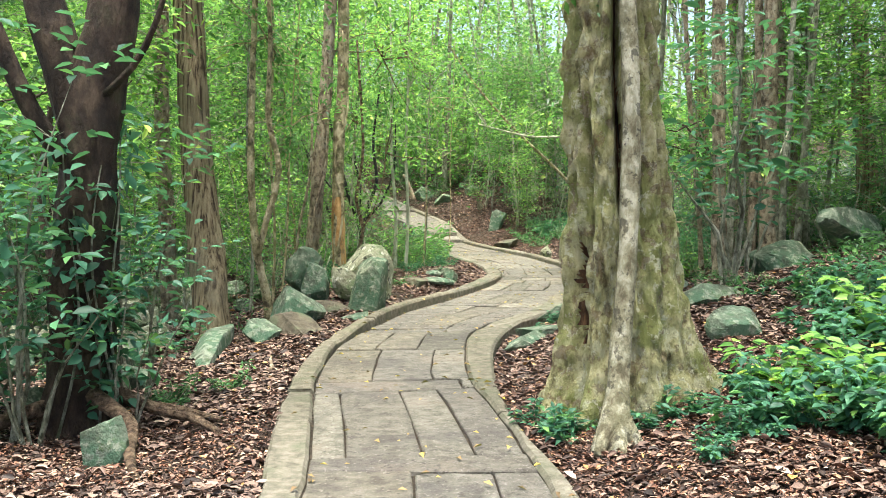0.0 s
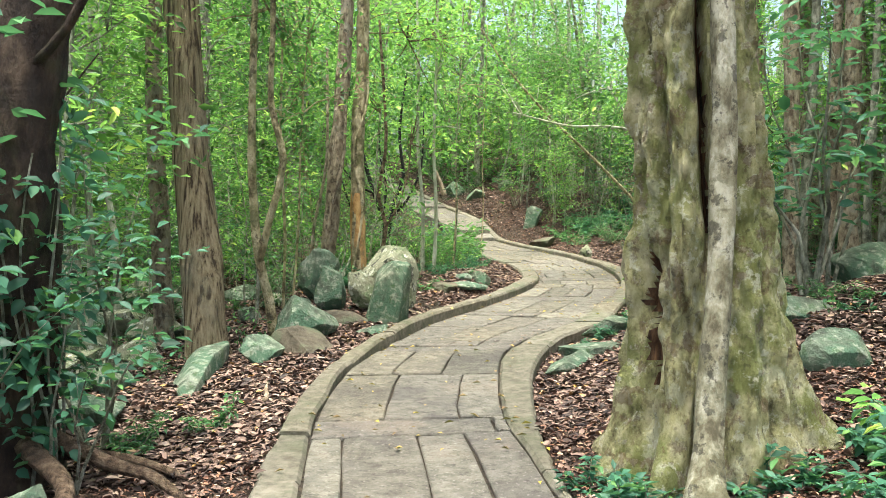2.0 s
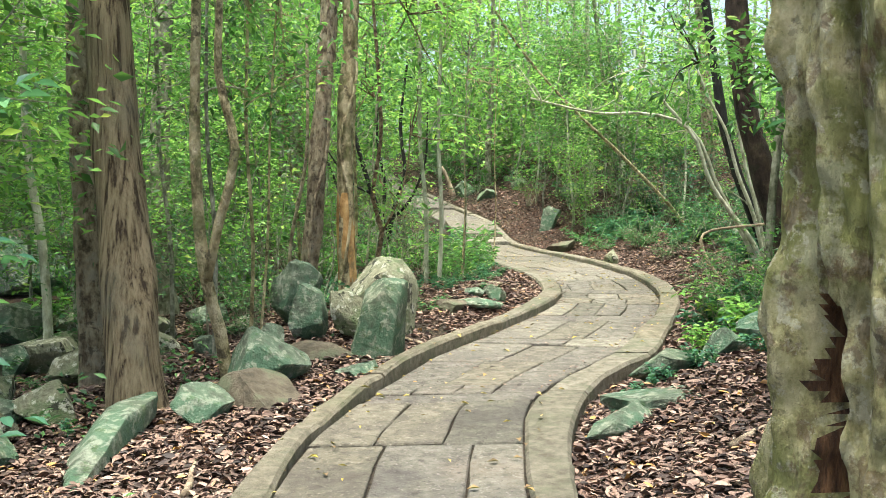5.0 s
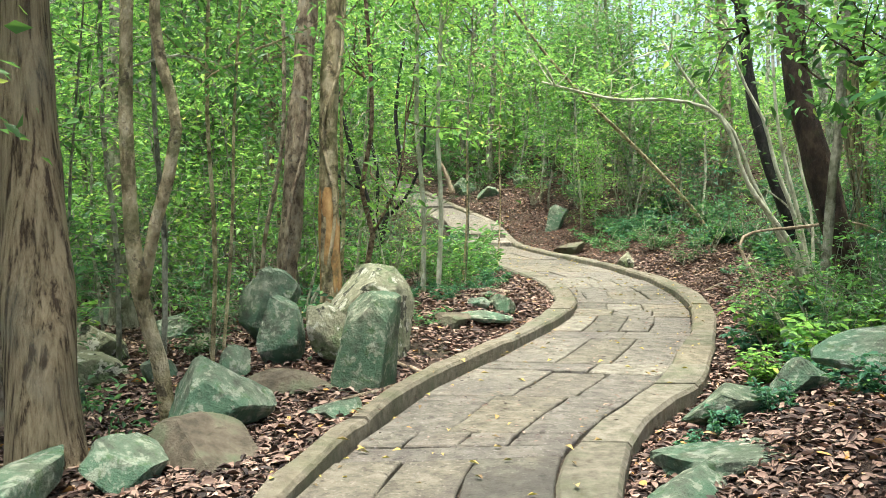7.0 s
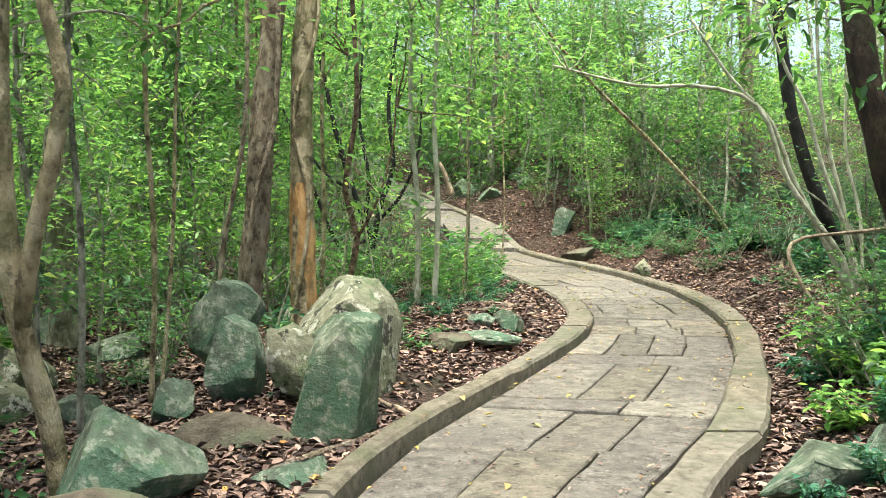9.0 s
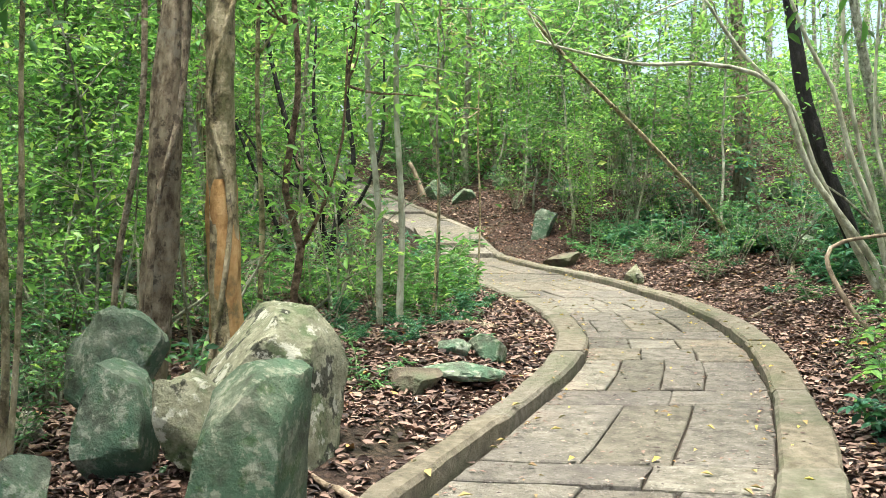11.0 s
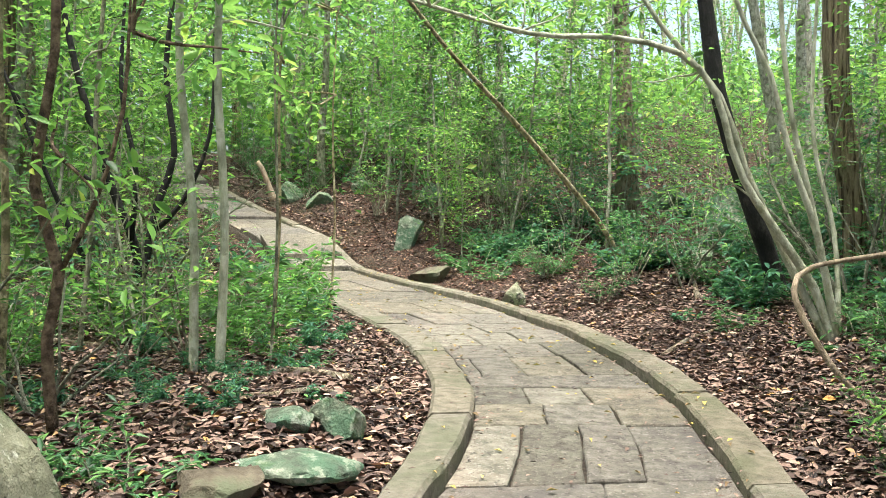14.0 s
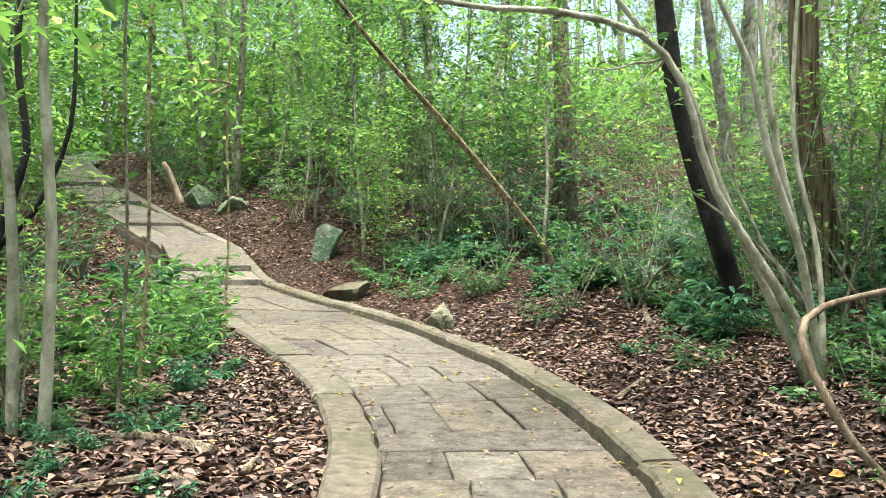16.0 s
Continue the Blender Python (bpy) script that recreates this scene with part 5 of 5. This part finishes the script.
# green bushes on the bank beyond the row of rocks
for i, x, y, s in [(2, 2.15, 12.35, 0.6), (1, 1.35, 10.75, 0.35), (1, 1.7, 10.95, 0.4), (1, 2.2, 10.7, 0.5), (1, 1.15, 10.6, 0.25), (1, 2.3, 12.0, 0.55), (2, 2.55, 12.3, 0.8), (2, 2.5, 12.9, 0.85), (1, 2.75, 13.3, 0.9), (2, 3.0, 12.8, 1.0), (1, 2.35, 13.4, 0.6), (2, 2.9, 13.9, 0.8), (2, 3.3, 13.6, 1.0)]:
    plant(BROAD[i], x, y, s)
for x, y, s in [(0.86, 5.85, 1.0), (0.76, 6.0, 0.9), (1.4, 5.85, 1.1), (1.5, 5.95, 0.9), (1.28, 5.75, 0.7), (0.7, 6.2, 0.8)]:
    plant(LOW[2], x, y, s * 1.3)
# leaves climbing the dark trunk
r = np.random.default_rng(55)
lv, g = Leaves(), Geo()
z0 = gz(-2.55, 6.6)
for i in range(5):
    a = -1.9 + 0.65 * i
    pts = [(-2.6 + 0.12 * h / 2.2 + (0.26 - 0.03 * h) * math.cos(a + 0.5 * math.sin(2 * h + i)), 6.64 - 0.04 * h + (0.26 - 0.03 * h) * math.sin(a + 0.5 * math.sin(2 * h + i)), z0 + h) for h in np.linspace(0, 2.3 - 0.2 * (i % 3), 16)]
    g.tube(pts, taper(0.012, 0.005, len(pts)), 5, cap=False)
    for p in pts[2:]:
        out = np.array([math.cos(a), math.sin(a), -0.2])
        if r.random() < 0.75:
            lv.spray(np.array(p) + out * 0.05, out, 6, 0.07, 0.12, 0.55, r, 0.4)
vine = empty_thing("climbing_vine", pose(0, 0, 0), "vine with broad blue-green leaves climbing a dark trunk", "vine")
tagged(part("stem_work", g.mesh("stem_work", BARK_GREY), vine), kind="stuff")
part("foliage", lv.mesh("foliage", LEAF_TEAL, fine=True), vine)
# shrubs by the path
for i, x, y, s in [(0, 2.6, 14.1, 0.42), (0, 2.8, 14.5, 0.45), (3, 2.45, 13.6, 0.6), (0, 2.95, 14.0, 0.5), (0, 3.1, 14.7, 0.5), (0, 2.5, 12.75, 0.75), (3, 2.4, 13.2, 0.85), (0, 2.9, 13.2, 0.85), (0, 2.7, 12.9, 0.7), (0, 3.1, 12.6, 0.8), (1, -1.2, 35, 1.2), (1, -0.5, 37, 1.3), (4, -4.5, 36, 1.2), (1, -5.2, 38, 1.2), (4, -2.2, 39, 1.3), (1, -6.3, 41, 1.2), (1, 0.2, 34, 1.1), (0, -3.4, 34.2, 1.0), (1, -0.2, 32.6, 0.9), (3, 2.7, 12.5, 0.8), (0, 3.3, 12.9, 0.8), (3, 2.75, 13.8, 0.7), (1, 3.3, 13.9, 0.8), (3, 3.1, 12.2, 0.7), (1, 3.7, 13.3, 1.0),
                   (3, -2.5, 13.2, 0.8), (1, -2.9, 14.8, 1.0),
                   (0, 3.9, 21.4, 0.9), (1, 4.6, 20.8, 0.9), (3, 3.4, 20.9, 0.8), (1, 3.3, 23.2, 0.9), (4, 4.3, 22.2, 1.0), (0, 5.4, 21.8, 0.9), (1, 2.9, 25.2, 1.0), (4, 2.4, 28.2, 1.0), (1, 4.4, 24.6, 1.1), (3, 5.3, 19.6, 0.9), (1, 5.9, 18.8, 1.0), (4, 6.4, 21.5, 1.0), (0, 3.6, 26.6, 1.0)]:
    plant(SHRUBS[i], x, y, s)
for i, x, y, s in [(0, -0.3, 18.0, 0.42), (1, 0.0, 18.5, 0.55), (0, -0.7, 18.3, 0.7), (1, 0.15, 19.3, 0.6), (0, -0.5, 19.3, 0.8), (0, -0.1, 20.2, 0.8), (1, 0.0, 20.9, 0.7), (0, -0.2, 21.7, 0.8), (0, -0.9, 20.6, 1.2), (0, -0.3, 22.2, 1.2), (1, -1.3, 18.2, 0.6),
                   (0, -1.4, 19.0, 0.9), (0, -2.3, 18.0, 0.7), (0, -0.2, 23.4, 1.1), (1, -0.9, 24.5, 1.2), (1, -1.9, 15.4, 0.9), (0, -1.9, 19.6, 1.1), (0, -2.6, 18.6, 1.2), (1, -0.1, 17.0, 0.45), (1, -0.5, 15.6, 0.4), (1, -0.6, 16.9, 0.32), (1, -1.0, 16.6, 0.34), (1, -0.8, 17.4, 0.4), (1, -0.35, 16.6, 0.28), (1, -1.3, 17.2, 0.45), (1, -0.9, 16.1, 0.35), (1, -0.45, 16.2, 0.3), (1, -1.6, 16.3, 0.5)]:
    plant(LANCE[i], x, y, s)


def clear_of(x, y, margin):
    return x < float(l_out(y)) - margin or x > float(r_out(y)) + margin


def scatter(count, kinds, x0, x1, y0, y1, margin, smin, smax, seed, near=0.0, keep=None):
    r = np.random.default_rng(seed)
    n = tries = 0
    while n < count and tries < count * 40:
        tries += 1
        y = y0 + (y1 - y0) * r.random() ** 1.15
        x = r.uniform(x0 - 0.35 * y, x1 + 0.55 * y)
        if not clear_of(x, y, margin) or (keep and not keep(x, y)):
            continue
        plant(kinds[int(r.integers(len(kinds)))], x, y, r.uniform(smin, smax), r=r)
        n += 1


def off_view(x, y):
    """Keep the ground beside the walk open, as it is, and the gap in the woods on the ridge."""
    if y < 16 and x > -3.2 and x < 5:
        return False
    if y < 25 and x > -3.4 and x < float(l_out(y)):
        return False
    if y < 23 and 0 < x - float(r_out(y)) < 2.6:
        return False
    if -9 < x < float(l_out(y)) - 1 and y < 22 and (int(x * 7919) + int(y * 104729)) % 10 < 4:
        return False
    if x - float(r_out(y)) > 6.5 and y > 20 and (int(x * 7919) + int(y * 104729)) % 20 < 17:
        return False
    if 2.4 < x - float(r_out(y)) <= 6.5 and y > 17 and (int(x * 7919) + int(y * 104729)) % 20 < 7:
        return False
    return True


for x, y, i, s in [(-3.0, 13.6, 2, 0.9), (-3.5, 12.5, 4, 0.9), (-2.8, 15.3, 2, 1.0), (-3.9, 14.4, 0, 0.9), (-3.3, 16.2, 4, 1.1), (-2.4, 16.6, 2, 0.9), (5.4, 17.5, 0, 1.0), (5.9, 19.6, 2, 1.1), (-5.6, 13.0, 4, 1.1)]:
    plant(SAPLINGS[i], x, y, s)
scatter(225, SAPLINGS, -3, 3.5, 9, 44, 1.1, 0.8, 1.35, 5, keep=off_view)
scatter(100, SHRUBS, -3, 3.5, 9, 40, 0.9, 0.8, 1.5, 6, keep=off_view)
scatter(60, TREES, -5, 5, 12, 62, 2.4, 0.8, 1.25, 8, keep=lambda x, y: off_view(x, y) and x - float(r_out(y)) < -2.5 and (y > 22 or x < -9))
scatter(50, [BROAD[1], BROAD[1], SHRUBS[1], SHRUBS[4], BROAD[3]], 0.3, 3.0, 14.5, 27, 1.2, 0.55, 1.0, 12, keep=lambda x, y: float(r_out(y)) + 1.4 < x < float(r_out(y)) + 6)
scatter(16, [SHRUBS[0], SHRUBS[2], BROAD[2]], -3, 0, 14, 21, 1.4, 0.6, 1.1, 13, keep=lambda x, y: -6.5 < x < float(l_out(y)) - 1.6)
scatter(75, LEGGY, 0.3, 3.0, 15.5, 30, 1.2, 0.7, 1.25, 21, keep=lambda x, y: float(r_out(y)) + 1.5 < x < float(r_out(y)) + 9)
scatter(45, LEGGY, -2, 0, 15, 30, 1.6, 0.8, 1.3, 22, keep=lambda x, y: float(l_out(y)) - 8 < x < float(l_out(y)) - 1.8)
scatter(60, [BROAD[1], LOW[1], LANCE[1], LOW[2]], 0.3, 3.0, 15.5, 26, 1.2, 0.6, 1.1, 23, keep=lambda x, y: float(r_out(y)) + 1.4 < x < float(r_out(y)) + 5)
scatter(130, LOW, -1.5, 1.5, 7, 24, 0.25, 0.6, 1.2, 9, keep=lambda x, y: not (9 < y < 14.2 and -2.7 < x < 0.5) and not (8.5 < y < 10.6 and 0.5 < x < 2.4))
scatter(110, LOW, 0.3, 3.0, 15, 27, 0.9, 0.8, 1.8, 10, keep=lambda x, y: x > float(r_out(y)) + 1.0)
# more forest trees; those on the right bank added so unseen crowns shade it
for x, y in [(6.2, 17.4), (8.4, 21.4), (9.0, 14.2), (6.6, 22.8), (8.8, 18.4), (5.4, 25.8), (5.6, 9.2), (6.8, 12.6), (5.2, 15.6), (7.8, 16.5), (4.6, 7.4), (7.0, 19.0), (-4.5, 48), (-6, 52), (-3.2, 50), (-8, 50), (-5.2, 56), (-2.5, 55), (-7, -6), (6, -5), (-4, -9), (3, -10), (9, 1), (-9, 2), (0.5, -14), (-11, -12), (11, -12)]:
    plant(TREES[int(abs(x)) % 4], x, y, 1.0)

# far woods: foliage masses beyond the trees, and their stems
r = np.random.default_rng(77)
N = 330000
fy = r.uniform(30, 66, N)
fx = r.uniform(-1, 1, N) * (8 + fy * 0.62) + 0.12 * fy
h = r.random(N) ** 1.25 * 13
clump = wave(fx, h * 1.6, 0.55, 4) + wave(fx + fy, h, 0.9, 7) + 0.6 * wave(fx, fy, 0.3, 2)
thin = np.clip((fx - 3) / 4, 0, 1) * np.clip((h - 0.8) / 1.2, 0, 1)     # the ridge lets the sky through
keep = (clump > np.where(h < 4, -0.75, -0.05)) & (r.random(N) > 0.98 * thin) & ((np.abs(fx - centre(np.minimum(fy, 43))) > 1.8) | (fy > 42) | (h > 2.6))
fx, fy, h = fx[keep], fy[keep], h[keep]
n = len(fx)
P = np.stack([fx, fy, ground(fx, fy) + h], 1)
L = r.uniform(0.17, 0.32, n) * np.interp(fy, (30, 66), (0.9, 1.7))
# light from above is painted in: the sunlit leaf colour wins with height
painted_lit = wave(fx, h * 1.5, 0.7, 9) + 0.7 * wave(fx + fy, h, 1.7, 3) + r.normal(0, 0.45, n) > -0.1 - 0.15 * h
for mat2, s in ((LEAF_LIGHT, painted_lit), (LEAF_GREEN, ~painted_lit)):
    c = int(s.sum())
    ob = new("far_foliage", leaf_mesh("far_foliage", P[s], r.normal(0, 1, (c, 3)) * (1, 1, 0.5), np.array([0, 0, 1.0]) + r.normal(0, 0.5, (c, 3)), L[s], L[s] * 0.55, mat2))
    tagged(ob, "distant green foliage of the woods in painted lit and shaded tones", "foliage", kind="stuff")
for i in range(230):
    y = r.uniform(26, 64)
    x = r.uniform(-1, 1) * (6 + y * 0.6) + 0.12 * y
    if abs(x - float(centre(min(y, 43)))) < 2.2:
        continue
    g = Geo()
    pts = wander((0, 0, -0.2), (r.normal(0, 0.06), 0, 1), r.uniform(5, 12), 6, r, 0.05)
    g.tube(pts, taper(r.uniform(0.03, 0.14), 0.03, len(pts)), 6, cap=False)
    ob = new("tree", g.mesh("tree", BARK_GREY))
    ob.matrix_basis = pose(x, y, gz(x, y))
    tagged(ob, "distant slender grey-brown tree in the woods", "tree", "distant trees")

# understorey: leafy twigs too many to count, between the saplings
T = 15000
ty = r.uniform(13, 33, T)
tx = r.uniform(-1, 1, T) * (4.5 + 0.5 * ty) + 0.16 * ty
side = np.maximum(tx - r_out(ty), l_out(ty) - tx)
th = r.random(T) ** 0.9 * 6.5
field = wave(tx, th * 1.3, 0.8, 3) + wave(tx + ty, th, 1.3, 6) + 0.6 * wave(tx, ty, 0.5, 1)
gap = np.clip((tx - 2.5) / 3, 0, 1) * (r.random(T) < 0.85) * (th > 1.5)
ok = (side > np.where(tx > 1, 2.6, 1.4) - 0.25 * np.clip(th - 2.5, 0, 4)) & (field > 0.05) & (gap < 0.5) & ~((ty < 17) & (tx > -3.4) & (tx < 5)) & ~((ty < 20.5) & (tx > -3.3) & (tx < 0.5) & (th < 2.6))
tx, ty, th = tx[ok], ty[ok], th[ok]
T = len(tx)
way = r.normal(0, 1, (T, 3)) * (1, 1, 0.35)
way /= np.linalg.norm(way, axis=1, keepdims=True)
root = np.stack([tx, ty, ground(tx, ty) + th + 0.2], 1)
per = 12
along = np.tile(np.linspace(0, 0.55, per), T)[:, None]
W = np.repeat(way, per, 0)
P = np.repeat(root, per, 0) + W * along + r.normal(0, 0.025, (T * per, 3)) - np.array([0, 0, 0.35]) * along ** 2
flip = np.tile(np.where(np.arange(per) % 2 == 0, 1.0, -1.0), T)[:, None]
D = W * 0.7 + np.cross(W, (0, 0, 1.0)) * flip + r.normal(0, 0.2, (T * per, 3)) - (0, 0, 0.2)
L = np.repeat(r.uniform(0.07, 0.125, T), per) * r.uniform(0.75, 1.2, T * per)
F = np.array([0, 0, 1.0]) + np.repeat(r.normal(0, 0.25, (T, 3)), per, 0) + r.normal(0, 0.2, (T * per, 3))
# higher twigs get the sunlit colour, lower ones the shaded one, as painted light
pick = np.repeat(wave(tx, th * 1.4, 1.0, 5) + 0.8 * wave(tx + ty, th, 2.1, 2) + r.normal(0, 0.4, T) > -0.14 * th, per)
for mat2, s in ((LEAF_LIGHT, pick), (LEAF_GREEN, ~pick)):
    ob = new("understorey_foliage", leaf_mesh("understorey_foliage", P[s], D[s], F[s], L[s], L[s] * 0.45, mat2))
    tagged(ob, "green leafy twigs of the understorey in painted lit and shaded tones", "foliage", kind="stuff")

# ---- leaf litter ----


def litter(name, x, y, z, material, label, r, lmin=0.03, lmax=0.07, ratio=0.48, lean=0.35, curl=0.16, fine=False):
    n = len(x)
    P = np.stack([x, y, z], 1)
    a = r.uniform(0, 2 * math.pi, n)
    way = np.stack([np.cos(a), np.sin(a), r.normal(0, lean * 0.6, n)], 1)
    L = r.uniform(lmin, lmax, n)
    ob = new(name, leaf_mesh(name, P, way, np.array([0, 0, 1.0]) + r.normal(0, lean, (n, 3)), L, L * ratio * r.uniform(0.7, 1.25, n), material, curl, fine))
    return tagged(ob, label, "leaf litter", kind="stuff")


r = np.random.default_rng(99)
N = 430000
ly = 3.6 + 30 * r.random(N) ** 1.25
lx = r.uniform(-1, 1, N) * (3.2 + 0.22 * ly) + 0.5 + 0.06 * ly
out = np.maximum(lx - r_out(ly), l_out(ly) - lx)
bare = wave(lx, ly, 1.1, 8) * 0.5 + wave(lx, ly, 3.0, 4) * 0.3
keep = (out > 0.0) & (r.random(N) < np.where(out < 2.5, 0.95, 0.6) - 0.35 * (bare > 0.45)) & ~((np.hypot(lx + 0.45, ly - 13.0) < 0.5) & (r.random(N) < 0.75))
lx, ly = lx[keep], ly[keep]
lz = ground(lx, ly) + r.uniform(0.004, 0.035, len(lx))
red = (((lx > 0.3) & (ly < 7.5)) | ((ly > 23) & (lx > 0.5)) | ((lx < -0.9) & (ly < 6.6) & (ly > 5))) & (r.random(len(lx)) < 0.75)
big = np.interp(ly, (16, 33), (1.0, 1.8))
half, close = r.random(len(lx)) < 0.6, ly < 18
for near in (True, False):
    for flat in (True, False):
        pick = ~red & (half == flat) & (close == near)
        litter("leaf_litter", lx[pick], ly[pick], lz[pick], LITTER, ("flat" if flat else "curled") + " dry brown fallen leaves covering the forest floor", r, *((0.04, 0.1, 0.46, 0.26, 0.06) if flat else (0.035, 0.085, 0.4, 0.42, 0.2)), near)
litter("leaf_litter", lx[red], ly[red], lz[red], LITTER_RED, "dry reddish-brown fallen leaves under the trees", r, 0.025, 0.055, 0.4)
N = 70000
fly = 3.7 - 8.5 * r.random(N) ** 1.3
flx = 0.5 + r.normal(0, 2.6, N)
ok = np.maximum(flx - r_out(fly), l_out(fly) - flx) > 0
litter("leaf_litter", flx[ok], fly[ok], ground(flx[ok], fly[ok]) + 0.02, LITTER, "dry brown fallen leaves behind the start of the walk", r, 0.04, 0.1)
N = 16000
fly = r.uniform(27, 42, N)
flx = r.uniform(-1, 1, N) * 7 + 0.04 * fly
ok = np.maximum(flx - r_out(fly), l_out(fly) - flx) > 0
litter("leaf_litter", flx[ok], fly[ok], ground(flx[ok], fly[ok]) + 0.02, LITTER, "dry brown fallen leaves at the head of the steps", r, 0.07, 0.13)
N = 420
ly = r.uniform(4, 26, N)
u = r.uniform(-0.12, 1.12, N)
u = np.where(r.random(N) < 0.3, np.where(u > 0.5, 0.9 + 0.2 * r.random(N), -0.1 + 0.2 * r.random(N)), u)
lx = l_in(ly) + (r_in(ly) - l_in(ly)) * u
top = np.where(u < 0, np.interp(ly, *LEFT_TOP), np.where(u > 1, np.interp(ly, *RIGHT_TOP), 0.01))
litter("fallen_leaves", lx, ly, rise(ly) + top + 0.008, LITTER_YELLOW, "scattered yellow and brown fallen leaves on the paving", r, 0.03, 0.075, 0.45, 0.18)
N = 1500
ly = r.uniform(10.5, 26, N)
u = np.clip(r.normal(0.5, 0.36, N), -0.1, 1.1)
u = np.where(r.random(N) < 0.35, np.where(r.random(N) < 0.5, 0.02 + 0.05 * r.random(N), 0.93 + 0.06 * r.random(N)), u)
lx = l_in(ly) + (r_in(ly) - l_in(ly)) * u
top = np.where(u < 0, np.interp(ly, *LEFT_TOP), np.where(u > 1, np.interp(ly, *RIGHT_TOP), 0.01))
litter("fallen_leaves", lx, ly, rise(ly) + top + 0.006, LITTER, "small brown leaf fragments scattered on the paving", r, 0.015, 0.05, 0.45, 0.15, 0.1)
# low green growth that nobody could count, on the banks
N = 130000
ly = 8 + 30 * r.random(N)
lx = r.uniform(-1, 1, N) * (5 + 0.5 * ly) + 0.1 * ly
out = np.maximum(lx - r_out(ly), l_out(ly) - lx)
patch = wave(lx, ly, 0.9, 6) + 0.7 * wave(lx, ly, 2.6, 1)
keep = (out > np.where(lx > 1, 2.4, 1.0)) & (patch > np.where((lx < 0) & (ly < 22), np.where(ly < 15.5, 1.1, 0.7), 0.2))
lx, ly = lx[keep], ly[keep]
n = len(lx)
P = np.stack([lx, ly, ground(lx, ly) + r.random(n) ** 1.6 * 0.45 * np.clip(patch[keep], 0, 1)], 1)
L = r.uniform(0.05, 0.11, n)
ob = new("undergrowth", leaf_mesh("undergrowth", P, r.normal(0, 1, (n, 3)) * (1, 1, 0.5) + (0, 0, 0.2), np.array([0, 0, 1.0]) + r.normal(0, 0.5, (n, 3)), L, L * 0.42, LEAF_LOW))
tagged(ob, "low dark green undergrowth covering the banks", "undergrowth", kind="stuff")

for ob in SAPLINGS + SHRUBS + LEGGY + LANCE + BROAD + LOW + TREES:      # the patterns themselves stand in the far woods
    x, y = -14 - 2 * (len(ob.name) % 5) + float(r.uniform(-4, 4)), float(r.uniform(26, 48))
    ob.matrix_basis = pose(x, y, gz(x, y))
